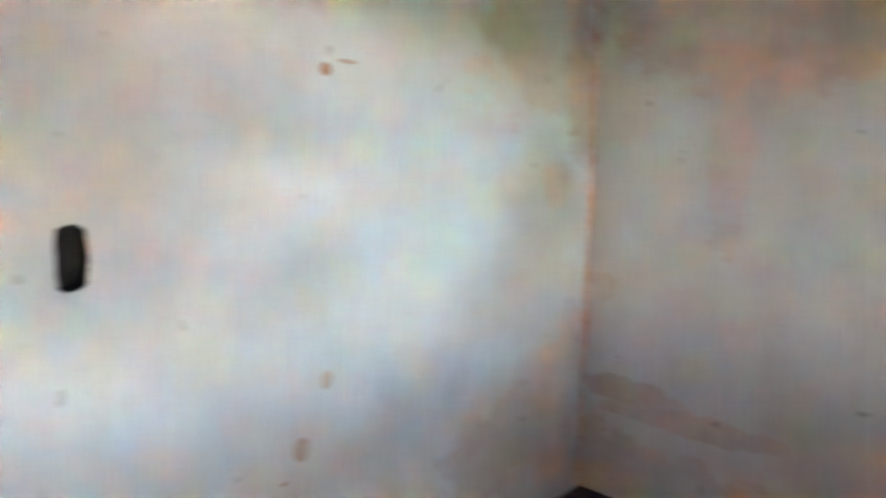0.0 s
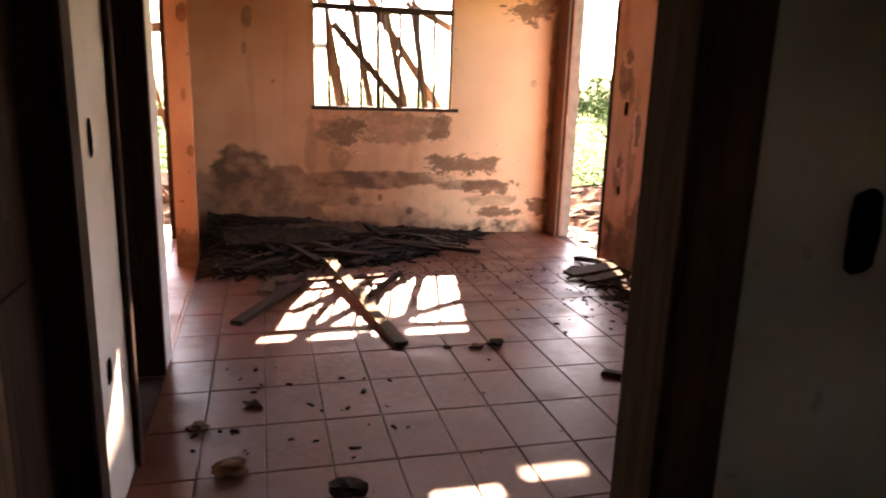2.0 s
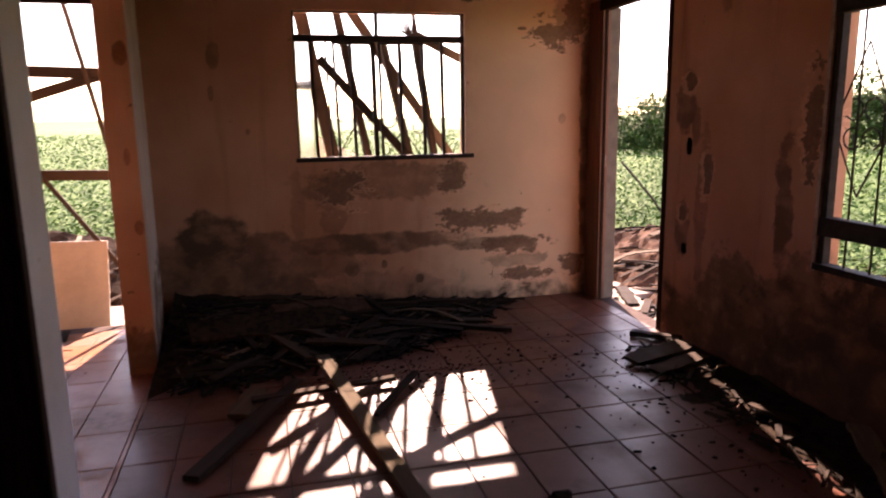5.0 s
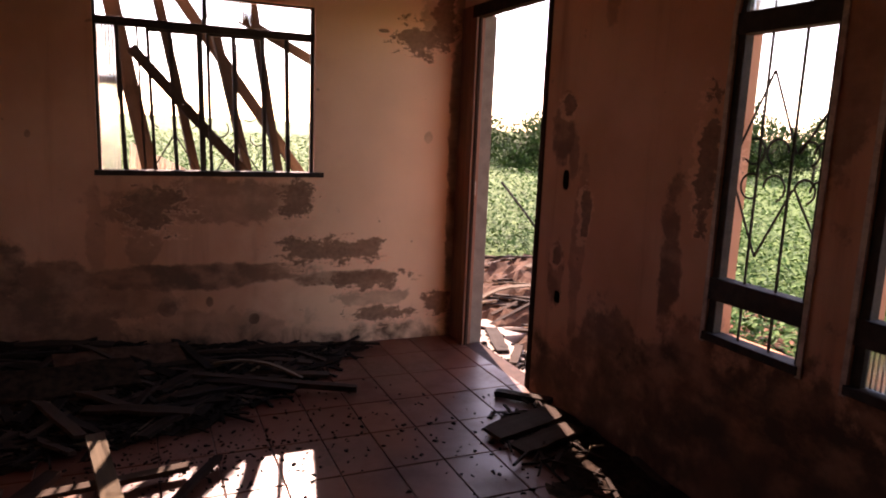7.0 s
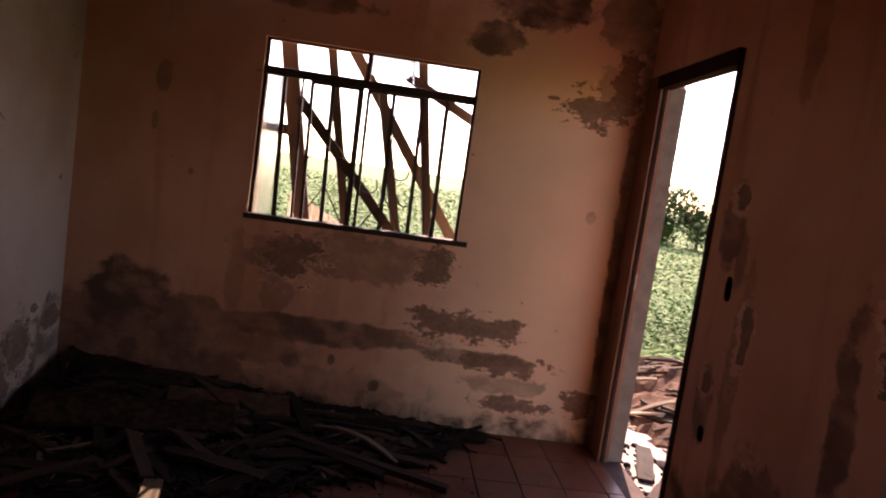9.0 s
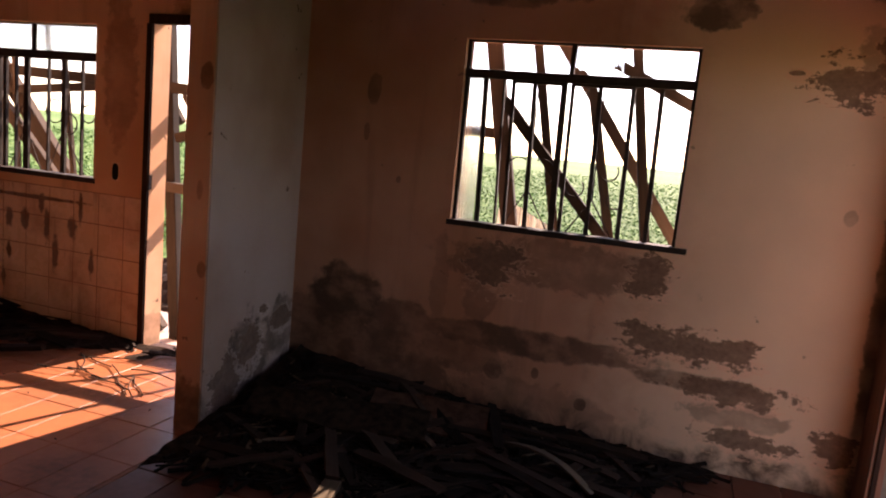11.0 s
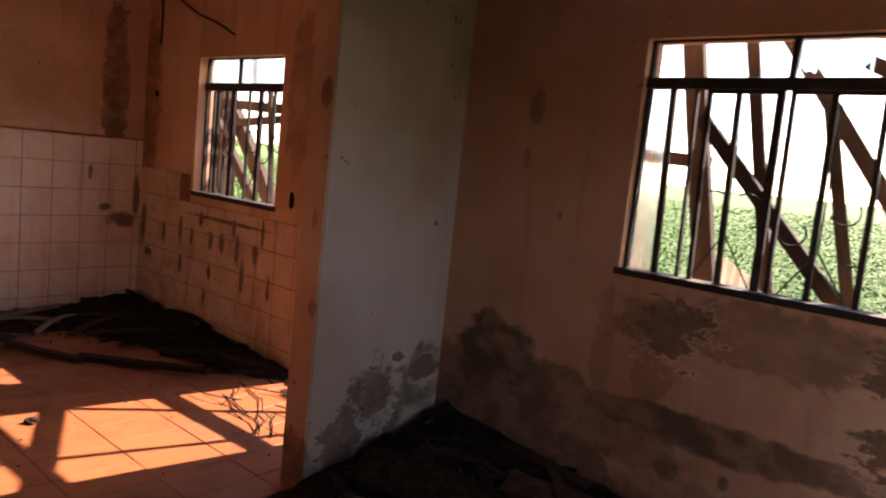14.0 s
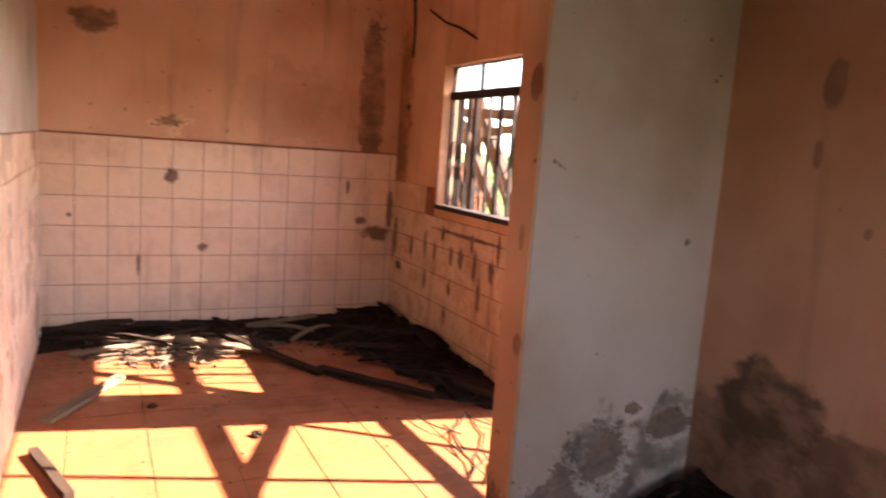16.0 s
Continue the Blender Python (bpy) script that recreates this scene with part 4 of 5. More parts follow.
for k in range(16):
    a = radians(69 - k * 3.4 + random.uniform(-1, 1))
    dist = random.uniform(29, 35)
    h = random.uniform(2.1, 2.8) * (1.25 if k in (0, 8, 12) else 1)
    tree(-2.1 + dist * math.cos(a), -4.8 + dist * math.sin(a), h, h * random.uniform(1.2, 1.6), 20 + k, "dark green broad-leaved tree at the far edge of the field")

# ---- debris ----


def board_mesh(name, length, width, thick, seed, bend=0.01, ragged=0.03):
    """A split board along x with torn ends and a slight bow."""
    r = random.Random(seed)
    bm = bmesh.new()
    n = 6
    rings = []
    for i in range(n + 1):
        u = i / n
        x = (u - 0.5) * length
        half = width / 2 * (1 - 0.25 * r.random() * (1 if i in (0, n) else 0.35))
        z = bend * math.sin(u * math.pi) + r.uniform(-0.002, 0.002)
        dy = r.uniform(-0.06, 0.06) * width
        end = ragged * (-1 if i == 0 else 1) if i in (0, n) else 0
        rings.append([bm.verts.new((x + end * r.random(), dy + s * half, z + t * thick / 2)) for s, t in ((-1, -1), (1, -1), (1, 1), (-1, 1))])
    for a, b in zip(rings, rings[1:]):
        for k in range(4):
            bm.faces.new([a[k], a[(k + 1) % 4], b[(k + 1) % 4], b[k]])
    bm.faces.new(rings[0][::-1])
    bm.faces.new(rings[-1])
    bmesh.ops.recalc_face_normals(bm, faces=bm.faces)
    me = bpy.data.meshes.new(name)
    bm.to_mesh(me)
    bm.free()
    return me


def board(mesh, material, p, q, roll, label, name="board", family="fallen roof boards"):
    """Lay a board with its middle axis from p towards q."""
    me = mesh
    if not me.materials:
        me.materials.append(material)
    ob = new(name, me)
    p, q = Vector(p), Vector(q)
    ob.matrix_world = Matrix.Translation((p + q) / 2) @ (q - p).to_track_quat("X", "Z").to_matrix().to_4x4() @ Matrix.Rotation(radians(roll), 4, "X")
    return tagged(ob, label, "board", family)


def heap_living(x, y):
    d = -y
    t = (x + 3.05) / 3.05
    reach = 1.35 * max(0.0, 1 - t) ** 0.35 * (1.0 if t < 0.5 else max(0.12, 1 - (t - 0.5) * 1.9)) + 0.05
    crest = 0.17 * max(0.0, 1 - t * 1.25) ** 1.4 + 0.045 * max(0.0, 1 - t)
    return crest * max(0.0, 1 - d / reach) ** 1.1


def heap_kitchen(x, y):
    a = max(0.0, 1 - (-y) / (0.30 + 0.45 * min(1, max(0, (-4.2 - x) / 1.6))))
    b = max(0.0, 1 - abs(x + 6.587) / 0.75) * (1 if y > -2.3 else 0.5)
    fade = min(1.0, max(0.25, (-3.9 - x) / 1.5))
    return 0.09 * a ** 1.1 * fade + 0.05 * b


def heap_right(x, y):
    a = max(0.0, 1 - (-x) / 0.62) * min(1, max(0, (-1.15 - y) * 3)) * min(1, max(0, (y + 4.6) / 1.2))
    return 0.025 * a


def heap_yard(x, y):
    return -0.30 + 0.55 * max(0.0, 1 - math.hypot((x - 1.45) / 1.25, (y - 1.15) / 2.4)) ** 0.75


def heap_back(x, y):
    return -0.32 + 0.75 * max(0.0, 1 - math.hypot((x + 4.6) / 2.6, (y - 2.3) / 1.5)) ** 0.9


def heap(name, label, f, x0, x1, y0, y1, material, step=0.04, rough=0.05):
    nx, ny = int((x1 - x0) / step), int((y1 - y0) / step)
    verts, faces = [], []
    for j in range(ny + 1):
        for i in range(nx + 1):
            x, y = x0 + (x1 - x0) * i / nx, y0 + (y1 - y0) * j / ny
            h = f(x + 0.16 * noise.noise((x * 5, y * 5, 2)), y + 0.22 * noise.noise((x * 5, y * 5, 7)))
            base = f(x0 - 50, y0 - 50)
            lump = max(0.0, h - base)
            h += (noise.noise((x * 9, y * 9, 1)) * 0.5 + noise.noise((x * 23, y * 23, 4)) * 0.4) * min(rough, lump * 0.9) - 0.02 * max(0.0, 1 - lump / 0.02)
            verts.append((x, y, h))
    for j in range(ny):
        for i in range(nx):
            k = j * (nx + 1) + i
            faces.append((k, k + 1, k + nx + 2, k + nx + 1))
    me = bpy.data.meshes.new(name)
    me.from_pydata(verts, [], faces)
    me.materials.append(material)
    return tagged(new(name, me), label, "debris heap", kind="stuff")


heap("debris_heap", "dark heap of splintered ceiling wood and dirt by the wall", heap_living, -3.05, -0.05, -1.6, -0.001, M_SOOT)
heap("debris_heap", "dark heap of splintered ceiling wood along tiled walls", heap_kitchen, -6.575, -3.7, -2.62, -0.016, M_SOOT)
heap("debris_heap", "dark dirt and splinters along the wall under arched windows", heap_right, -0.72, -0.005, -4.6, -1.1, M_SOOT)
heap("debris_heap", "rubble of roof wood and red tile outside the doorway", heap_yard, 0.16, 3.0, -1.1, 3.9, M_RUBBLE, 0.07, 0.1)
heap("debris_heap", "heap of branches and roof wood behind the kitchen", heap_back, -7.3, -1.9, 0.85, 3.9, M_SOOT, 0.07, 0.14)

BOARDS = [board_mesh("board", 0.22 + 0.11 * k, 0.035 + 0.012 * (k % 4), 0.012 + 0.004 * (k % 3), k, 0.006 * (k % 4)) for k in range(9)]
PALES = [board_mesh("pale_board", 0.3 + 0.12 * k, 0.03 + 0.016 * (k % 3), 0.01 + 0.004 * (k % 2), 40 + k, 0.03 * (k % 3)) for k in range(5)]
for me in BOARDS:
    me.materials.append(M_PLANK)
for me in PALES:
    me.materials.append(M_PALE)


def scatter(f, count, xr, yr, label, pale=0.15, seed=3, drift=90, spread=70, longest=9):
    r = random.Random(seed)
    made = 0
    while made < count:
        x, y = r.uniform(*xr), r.uniform(*yr)
        base = f(-60, -60)
        made += 0.004
        if f(x, y) - base < 0.012:
            continue
        light = r.random() < pale
        me = r.choice(PALES if light else BOARDS[:longest])
        half = max(v.co.x for v in me.vertices)
        a = radians(drift + r.uniform(-spread, spread))
        ex, ey = half * math.cos(a), half * math.sin(a)
        if not (xr[0] - 0.05 < x - abs(ex) and x + abs(ex) < xr[1] + 0.05 and yr[0] - 0.2 < y - abs(ey) and y + abs(ey) < yr[1] + 0.01):
            made += 0.02
            continue
        lift = 0.012 + 0.03 * r.random()
        board(me, None, (x - ex, y - ey, f(x - ex, y - ey) + lift), (x + ex, y + ey, f(x + ex, y + ey) + lift), r.uniform(-14, 14),
              "pale curled strip of broken ceiling lining" if light else label)
        made += 1


scatter(heap_living, 85, (-2.98, -0.3), (-1.45, -0.06), "dark splintered roof board lying on the heap", 0.03, 3, 0, 75, 3)
scatter(heap_kitchen, 55, (-6.5, -4.0), (-2.45, -0.06), "dark splintered board lying along the tiled wall", 0.16, 4, 60, 70, 4)
scatter(heap_right, 4, (-0.62, -0.05), (-4.0, -1.9), "dark broken board lying in the dirt by the wall", 0.0, 5, 80, 40, 2)
scatter(heap_yard, 95, (0.35, 2.7), (-0.7, 3.3), "weathered roof board on the rubble outside", 0.22, 6, 150, 50)
scatter(heap_back, 32, (-6.8, -2.4), (1.1, 3.4), "weathered stick on the heap behind the house", 0.3, 7, 20, 80)

wide = lambda l, w, t, k: board_mesh("board", l, w, t, k, 0.0, 0.01)
board(wide(0.95, 0.075, 0.025, 71), M_PLANK, (-2.76, -2.26, 0.014), (-2.30, -1.42, 0.05), 0, "long brown board lying on the red tiles")
board(wide(1.50, 0.075, 0.025, 72), M_LATH, (-1.925, -2.74, 0.016), (-2.17, -1.22, 0.10), 0, "long pale yellowish board lying across sunlit tiles")
board(wide(0.72, 0.05, 0.02, 73), M_PLANK, (-2.55, -1.62, 0.05), (-1.80, -1.50, 0.04), 0, "thin dark board across the sun patch")
board(wide(0.5, 0.035, 0.02, 74), M_PLANK, (-2.05, -2.0, 0.013), (-1.62, -1.35, 0.05), 0, "thin dark lath on the sunlit tiles")
board(wide(0.26, 0.12, 0.02, 75), M_PALE, (-2.62, -1.75, 0.013), (-2.48, -1.42, 0.04), 0, "short pale board scrap on the tiles")
board(wide(0.85, 0.05, 0.03, 76), M_PLANK, (-1.75, -0.55, 0.08), (-0.92, -0.88, 0.03), 0, "dark lath lying at the edge of the heap")
board(wide(0.40, 0.16, 0.02, 77), M_PLANK, (-0.50, -1.60, 0.03), (-0.10, -1.52, 0.06), 0, "broad dark board end by the outer doorway")
board(wide(0.34, 0.12, 0.018, 78), M_PLANK, (-0.44, -1.76, 0.02), (-0.12, -1.70, 0.05), 0, "broad dark board end by the outer doorway")
board(wide(0.30, 0.06, 0.03, 79), M_PLANK, (-0.22, -1.12, 0.02), (-0.02, -1.34, 0.03), 0, "broken board by the foot of the door frame")
board(wide(0.42, 0.045, 0.02, 80), M_PLANK, (-1.06, -3.23, 0.013), (-0.72, -3.50, 0.02), 0, "dark lath lying on the red tiles")
board(wide(0.62, 0.10, 0.02, 81), M_PALE, (-0.06, -2.72, 0.05), (-0.30, -3.15, 0.02), 0, "grey board scrap in the dirt by the wall")
board(wide(0.66, 0.075, 0.022, 82), M_PALE, (-4.86, -2.50, 0.014), (-5.42, -2.15, 0.03), 0, "pale board lying on the kitchen floor")
board(wide(0.50, 0.045, 0.03, 83), M_PLANK, (-4.52, -2.53, 0.018), (-4.0, -2.36, 0.02), 0, "rough splintered board end near the kitchen wall")
board(wide(0.75, 0.05, 0.02, 84), M_PALE, (-5.96, -2.42, 0.02), (-6.10, -1.70, 0.06), 0, "pale board lying in front of the tiles")
board(wide(0.70, 0.10, 0.02, 85), M_PALE, (-6.05, -1.72, 0.05), (-5.72, -1.22, 0.04), 0, "broad white board lying in the sun")
board(wide(0.55, 0.06, 0.02, 86), M_PALE, (-6.22, -1.25, 0.09), (-6.3, -0.75, 0.12), 0, "white strip lying on the dark heap")
board(wide(0.9, 0.07, 0.03, 87), M_PLANK, (-5.3, -0.95, 0.02), (-4.6, -0.52, 0.05), 0, "dark board lying at the heap's edge")
board(wide(1.1, 0.06, 0.03, 88), M_PLANK, (-6.2, -1.5, 0.06), (-5.25, -1.0, 0.02), 0, "dark board lying at the heap's edge")
board(wide(0.62, 0.32, 0.015, 89), M_RUBBLE, (-2.35, -0.42, 0.12), (-1.80, -0.30, 0.11), 12, "reddish hardboard sheet lying on the heap")
board(wide(0.9, 0.24, 0.02, 90), M_SOOT, (-2.85, -0.75, 0.16), (-2.05, -0.55, 0.13), 18, "sooty black board panel lying on the heap")

board(wide(0.42, 0.08, 0.02, 91), M_BEAM, (0.19, -0.98, -0.026), (0.34, -0.60, -0.02), 0, "weathered board end lying on the outer step")
board(wide(0.36, 0.06, 0.025, 92), M_PLANK, (0.16, -0.62, -0.024), (0.36, -0.34, -0.02), 0, "dark broken lath lying on the outer step")
board(wide(0.50, 0.10, 0.02, 93), M_BEAM, (0.22, -0.36, -0.026), (0.37, 0.08, -0.02), 0, "weathered board end lying on the outer step")

# chips and crumbs
rng = random.Random(11)
bm = bmesh.new()


def chip(x, y, z, s):
    a = rng.uniform(0, math.tau)
    c, q = math.cos(a), math.sin(a)
    l, w, h = s * rng.uniform(0.6, 1.8), s * rng.uniform(0.4, 0.9), s * rng.uniform(0.2, 0.5)
    vs = []
    for dz in (0, h):
        for u, v in ((-l, -w), (l, -w * 0.7), (l * 0.8, w), (-l * 0.7, w * 0.8)):
            k = 1 if dz == 0 else 0.7
            vs.append(bm.verts.new((x + (u * c - v * q) * k / 2, y + (u * q + v * c) * k / 2, z + dz)))
    for f in ((0, 1, 2, 3), (4, 5, 6, 7), (0, 1, 5, 4), (1, 2, 6, 5), (2, 3, 7, 6), (3, 0, 4, 7)):
        bm.faces.new([vs[i] for i in f])


for _ in range(240):
    chip(rng.gauss(-1.35, 0.5), min(-0.05, rng.gauss(-1.2, 0.4)), 0.0, rng.uniform(0.006, 0.02))
for _ in range(260):
    chip(rng.gauss(-1.80, 0.34), rng.gauss(-1.40, 0.14), 0.0, rng.uniform(0.006, 0.018))
for _ in range(26):
    chip(rng.gauss(-2.55, 0.25), rng.gauss(-3.35, 0.25), 0.0, rng.uniform(0.01, 0.03))
for _ in range(140):
    chip(rng.uniform(0.14, 0.39), rng.uniform(-1.2, 0.2), -0.04, rng.uniform(0.015, 0.06))
for _ in range(60):
    chip(rng.uniform(-2.9, -0.4), rng.uniform(-4.8, -2.0), 0.0, rng.uniform(0.005, 0.016))
for _ in range(200):
    chip(rng.gauss(-0.55, 0.2), rng.uniform(-3.6, -1.3), 0.0, rng.uniform(0.006, 0.022))
for _ in range(70):
    chip(rng.uniform(-6.3, -3.4), rng.uniform(-2.55, -0.4), 0.0, rng.uniform(0.005, 0.016))
for _ in range(160):
    chip(rng.gauss(-6.05, 0.3), rng.gauss(-1.75, 0.35), 0.005, rng.uniform(0.008, 0.03))
for _ in range(900):
    x, y = rng.uniform(-2.98, -0.5), rng.uniform(-1.4, -0.04)
    if heap_living(x, y) > 0.012:
        chip(x, y, heap_living(x, y), rng.uniform(0.012, 0.05))
for _ in range(260):
    x, y = rng.uniform(-6.5, -4.0), rng.uniform(-2.5, -0.05)
    if heap_kitchen(x, y) > 0.02:
        chip(x, y, heap_kitchen(x, y), rng.uniform(0.012, 0.05))
tagged(link("chips", bm, M_PLANK), "scattered brown wood chips and crumbs on the floor", "wood chips", kind="stuff")


def splinters(label, f, count, xr, yr, least, seed, material, lengths=(0.06, 0.34)):
    """Thin slivers tangled over a heap, too many to count."""
    r = random.Random(seed)
    bm = bmesh.new()
    while count:
        x, y, l, a = r.uniform(*xr), r.uniform(*yr), r.uniform(*lengths), r.uniform(0, math.pi)
        ex, ey = l / 2 * math.cos(a), l / 2 * math.sin(a)
        count -= 1
        if f(x, y) < least or x - abs(ex) < xr[0] or x + abs(ex) > xr[1] or y + abs(ey) > yr[1]:
            continue
        z = max(0.006, f(x, y)) + r.uniform(0.0, 0.02)
        tilt = r.uniform(-0.12, 0.22) * l
        w = r.uniform(0.006, 0.028)
        add_beam(bm, (x - ex, y - ey, max(0.005, z - tilt / 2)), (x + ex, y + ey, max(0.005, z + tilt / 2)), w, r.uniform(0.004, 0.01), r.uniform(-25, 25))
    tagged(link("splinters", bm, material), label, "splinters", kind="stuff")


def chunk(x, y, s, seed, label):
    bm = bmesh.new()
    bmesh.ops.create_icosphere(bm, subdivisions=2, radius=s)
    for v in bm.verts:
        k = 1 + 0.7 * noise.noise(v.co * (1.4 / s) + Vector((seed, 0, 0))) + 0.35 * noise.noise(v.co * (3.4 / s) + Vector((0, seed, 0)))
        v.co = Vector((v.co.x * k * 1.25, v.co.y * k, max(-0.4 * s, v.co.z * k * 0.42)))
    bmesh.ops.translate(bm, verts=bm.verts, vec=(x, y, 0.4 * s))
    tagged(link("rubble_chunk", bm, M_SOOT if seed % 2 else M_RUBBLE), label, "rubble", "loose rubble on the floor")


splinters("dark brown slivers of ceiling wood tangled over the heap", heap_living, 2600, (-3.0, -0.45), (-1.5, -0.03), 0.008, 31, M_PLANK)
splinters("faded brown slivers of lining on the living room heap", heap_living, 260, (-3.0, -0.7), (-1.35, -0.1), 0.012, 32, M_LATH, (0.1, 0.3))
splinters("dark brown slivers of ceiling wood along tiled walls", heap_kitchen, 1500, (-6.55, -3.8), (-2.5, -0.03), 0.012, 33, M_PLANK)
splinters("pale slivers of broken lining lying in the sun", lambda x, y: 0.02 * max(0.0, 1.2 - math.hypot((x + 6.1) / 0.4, (y + 1.75) / 0.5)), 420, (-6.5, -5.5), (-2.4, -1.0), 0.002, 34, M_PALE, (0.06, 0.3))
splinters("dark slivers and dirt by the wall under arched windows", heap_right, 500, (-0.68, -0.02), (-4.2, -1.2), 0.006, 35, M_PLANK, (0.04, 0.2))

for k, (x, y, s) in enumerate(((-2.72, -3.78, 0.05), (-2.36, -3.98, 0.05), (-2.86, -3.44, 0.03), (-2.66, -3.28, 0.03), (-1.55, -2.80, 0.028), (-1.44, -2.77, 0.035), (-1.70, -2.78, 0.02), (-4.42, -1.55, 0.03), (-4.95, -2.0, 0.025), (-3.9, -2.2, 0.02))):
    chunk(x, y, s, k, "small dark lump of rubble on the tiles")

bm = box(-0.215, 0.215, -0.012, 0.012, 0, 0.66, 0.004)
ob = link("panel", bm, M_WHITEBOARD)
ob.matrix_world = pose(-3.76, 0.34, GROUND, -8, 2, 2)
tagged(ob, "dirty white cabinet panel leaning outside the kitchen door", "panel")

bm = bmesh.new()
last = None
for k in range(41):
    x, z = -0.16 + 0.008 * k, 0.012 * math.sin(k * math.pi / 2.5)
    now = [bm.verts.new((x, z, 0)), bm.verts.new((x + 0.10, z, 1.36 - 0.004 * k))]
    if last:
        bm.faces.new([last[0], now[0], now[1], last[1]])
    last = now
bmesh.ops.solidify(bm, geom=bm.faces[:], thickness=0.004)
ob = link("corrugated_sheet", bm, M_WHITEBOARD)
ob.matrix_world = pose(-1.95, 0.60, GROUND, 6, 0, 0)
tagged(ob, "pale corrugated roofing sheet leaning among the fallen timbers", "roofing sheet")

tagged(link("cable", rod([(-6.07, -0.006, 2.52), (-5.8, -0.008, 2.40), (-5.55, -0.006, 2.33), (-5.3, -0.007, 2.23)], 0.008), M_RECESS_SHADE_CABLE), "dark cable hanging loose along the kitchen plaster", "cable")
tagged(link("cable", rod([(-6.40, -0.006, 2.75), (-6.35, -0.008, 2.45), (-6.36, -0.006, 2.2)], 0.008), M_RECESS_SHADE_CABLE), "dark cable end in the kitchen corner", "cable")
tagged(link("twig", rod([(-0.28, -2.02, 0.07), (-0.22, -1.98, 0.10), (-0.17, -2.0, 0.11)], 0.005), M_PALE), "pale curled splinter in the dirt by the wall", "splinter")
# thin twigs lying in the light of the kitchen door
for k in range(12):
    x, y, a = -4.0 + random.uniform(-0.25, 0.3), -0.5 + random.uniform(-0.2, 0.25), random.uniform(-0.9, 0.4)
    pts = [(x + u * 0.32 * math.cos(a), y + u * 0.32 * math.sin(a) + 0.02 * math.sin(u * 5 + k), 0.008 + 0.012 * (k % 3)) for u in (-0.5, -0.2, 0.1, 0.5)]
    tagged(link("twig", rod(pts, 0.004, 5), M_PLANK), "thin dry twig lying on the kitchen floor", "twig", "twigs by the kitchen door")

# ---- tiles ----


def tile_mesh(name, w, h, depth, material):
    """One tile with softened edges, centred, its face towards +z."""
    bm = bmesh.new()
    e = 0.0025
    lo = [bm.verts.new((a * w / 2, b * h / 2, -depth)) for a, b in ((-1, -1), (1, -1), (1, 1), (-1, 1))]
    mid = [bm.verts.new((a * w / 2, b * h / 2, -e)) for a, b in ((-1, -1), (1, -1), (1, 1), (-1, 1))]
    hi = [bm.verts.new((a * (w / 2 - e), b * (h / 2 - e), 0)) for a, b in ((-1, -1), (1, -1), (1, 1), (-1, 1))]
    for r, q in ((lo, mid), (mid, hi)):
        for k in range(4):
            bm.faces.new([r[k], r[(k + 1) % 4], q[(k + 1) % 4], q[k]])
    bm.faces.new(hi)
    me = bpy.data.meshes.new(name)
    bm.to_mesh(me)
    bm.free()
    me.materials.append(material)
    return me


def lay(name, parent, cells, to_world, pitch_a, pitch_b, joint, material, depth=0.008, wobble=0.0006):
    """cells: (a0, a1, b0, b1); to_world(a, b) gives the pose of a tile's centre."""
    r, kept = random.Random(9), {}
    for a0, a1, b0, b1 in cells:
        key = (round(a1 - a0, 3), round(b1 - b0, 3))
        if key not in kept:
            kept[key] = tile_mesh(name, key[0] - joint, key[1] - joint, depth, material)
        ob = new(name, kept[key])
        ob.parent = parent
        ob.matrix_world = to_world((a0 + a1) / 2, (b0 + b1) / 2) @ pose(0, 0, r.uniform(-wobble, wobble), r.uniform(-0.12, 0.12), r.uniform(-0.12, 0.12))


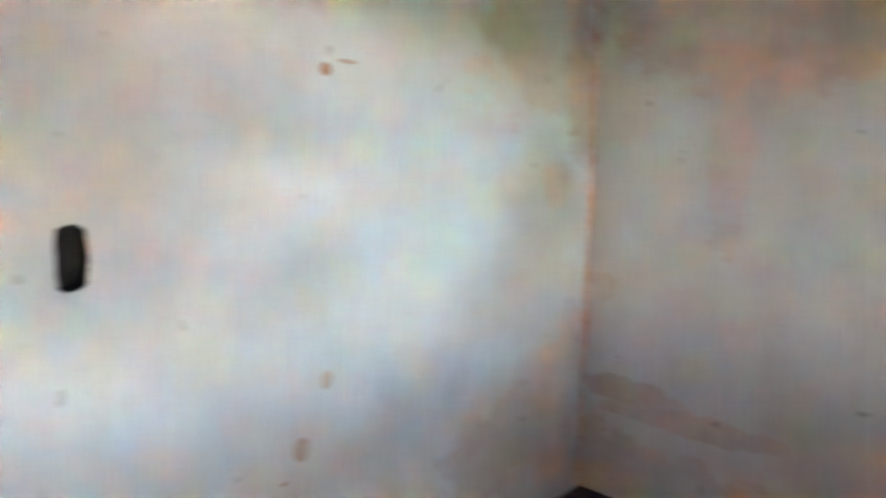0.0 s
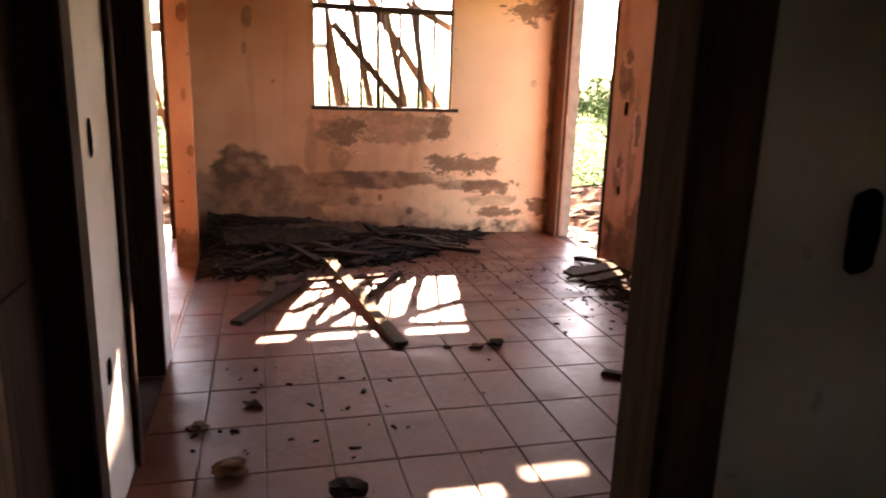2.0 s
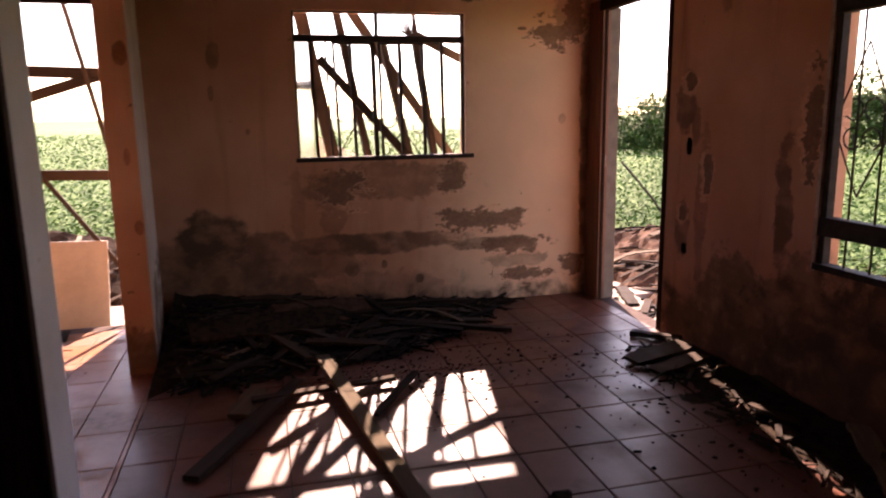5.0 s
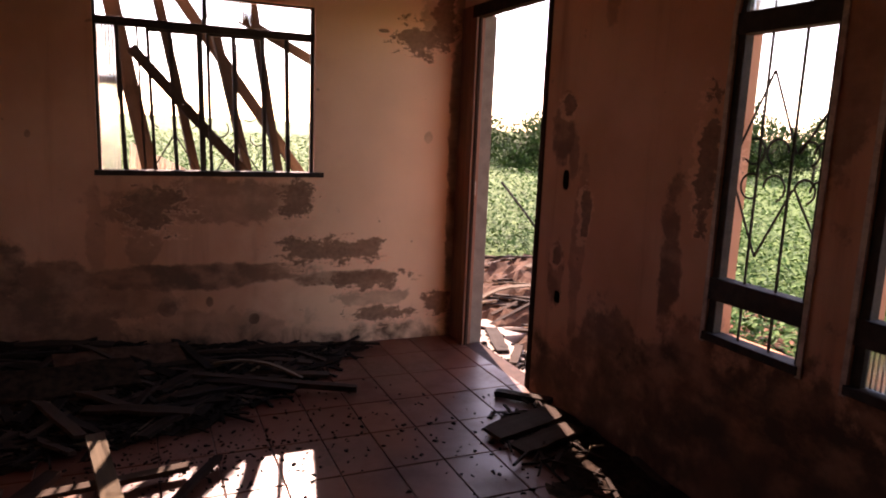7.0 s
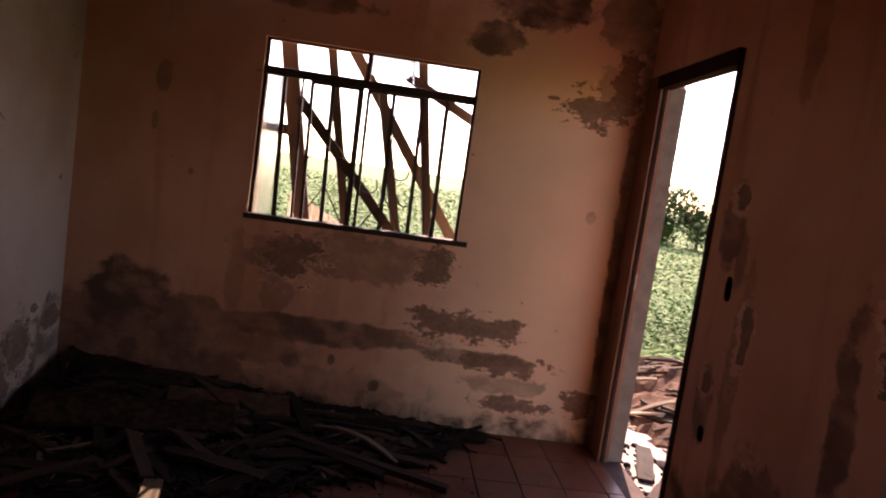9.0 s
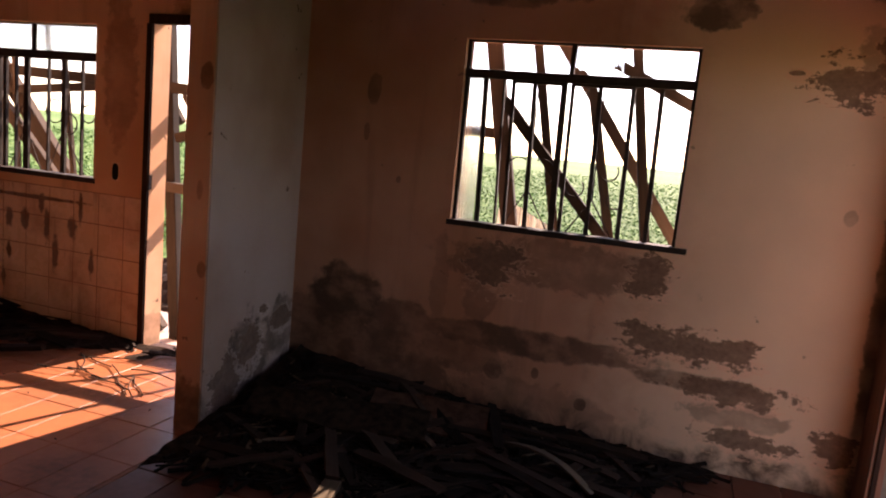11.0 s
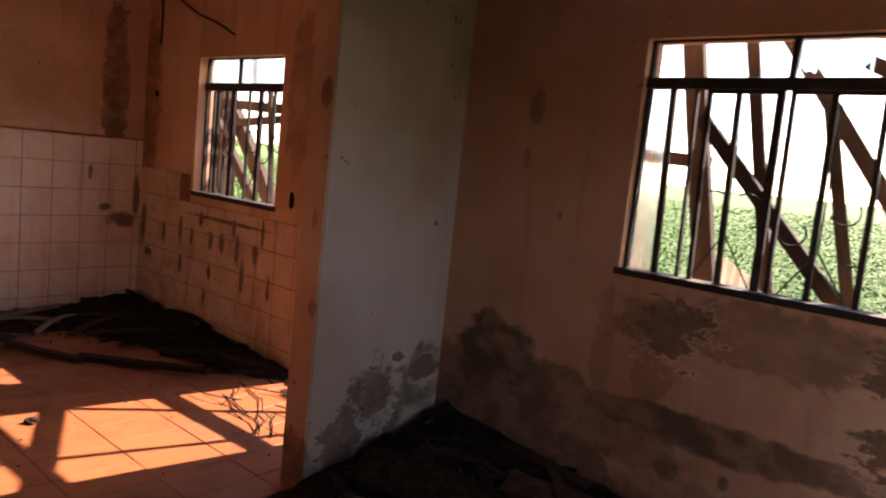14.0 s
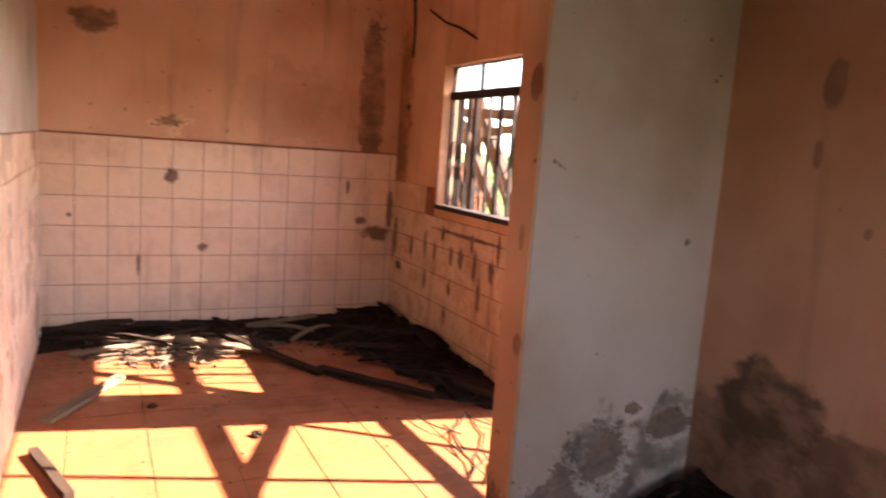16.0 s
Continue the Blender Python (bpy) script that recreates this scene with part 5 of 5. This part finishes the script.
def grid(a_lo, a_hi, a_ref, a_pitch, b_lo, b_hi, b_ref, b_pitch, skip=None):
    def cuts(lo, hi, ref, p):
        k = math.ceil((lo - ref) / p - 1e-6)
        out = [lo]
        while ref + k * p < hi - 1e-6:
            if ref + k * p > lo + 0.015:
                out.append(ref + k * p)
            k += 1
        if hi - out[-1] < 0.015:
            out[-1] = hi
        else:
            out.append(hi)
        return out
    A, B = cuts(a_lo, a_hi, a_ref, a_pitch), cuts(b_lo, b_hi, b_ref, b_pitch)
    for a0, a1 in zip(A, A[1:]):
        for b0, b1 in zip(B, B[1:]):
            if not (skip and skip(a0, a1, b0, b1)):
                yield a0, a1, b0, b1


flat = lambda a, b: pose(a, b, 0)
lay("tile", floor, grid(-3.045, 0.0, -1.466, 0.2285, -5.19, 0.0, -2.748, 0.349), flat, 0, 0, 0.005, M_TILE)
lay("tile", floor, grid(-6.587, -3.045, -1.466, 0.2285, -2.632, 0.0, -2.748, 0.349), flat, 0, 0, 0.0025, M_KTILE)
far_wall, back_wall, near_wall = (bpy.data.objects[n] for n in ("wall_kitchen_end", "wall_kitchen_back", "wall_kitchen_near"))
part("tile_bed", box(-6.5868, -6.5835, -2.632, 0.0, 0.0, 1.416), M_WGROUT, far_wall)
part("tile_edge", box(-6.5868, -6.577, -2.62, -0.01, 1.417, 1.425), M_WGROUT, far_wall)
part("tile_bed", box(-6.58, -3.2, -2.6318, -2.6285, 0.0, 1.416), M_WGROUT, near_wall)
part("tile_bed", box(-6.58, KWIN[0] - 0.03, -0.0035, -0.0002, 0.0, 1.2), M_WGROUT, back_wall)
part("tile_bed", box(KWIN[0] - 0.03, -4.28, -0.0035, -0.0002, 0.0, 0.987), M_WGROUT, back_wall)
lay("tile", far_wall, grid(-2.632, 0.0, -2.632, 0.2145, 0.0, 1.413, 1.413, 0.2135), lambda a, b: pose(-6.580, a, b, 90, 0, 90), 0, 0, 0.0045, M_WTILE, 0.005)
lay("tile", near_wall, grid(-6.58, -3.2, -6.58, 0.2145, 0.0, 1.413, 1.413, 0.2135), lambda a, b: pose(a, -2.625, b, 90, 0, 180), 0, 0, 0.006, M_WTILE, 0.005)
blocked = lambda a0, a1, b0, b1: b1 > 1.05 and a1 > KWIN[0] - 0.02 or (a0 < -4.492 and a1 > -4.547 and b1 > 1.08)
lay("tile", back_wall, grid(-6.58, -4.28, -6.58, 0.2145, 0.0, 1.2, 1.413, 0.2135, blocked), lambda a, b: pose(a, -0.007, b, 90, 0, 0), 0, 0, 0.006, M_WSTAIN, 0.005)
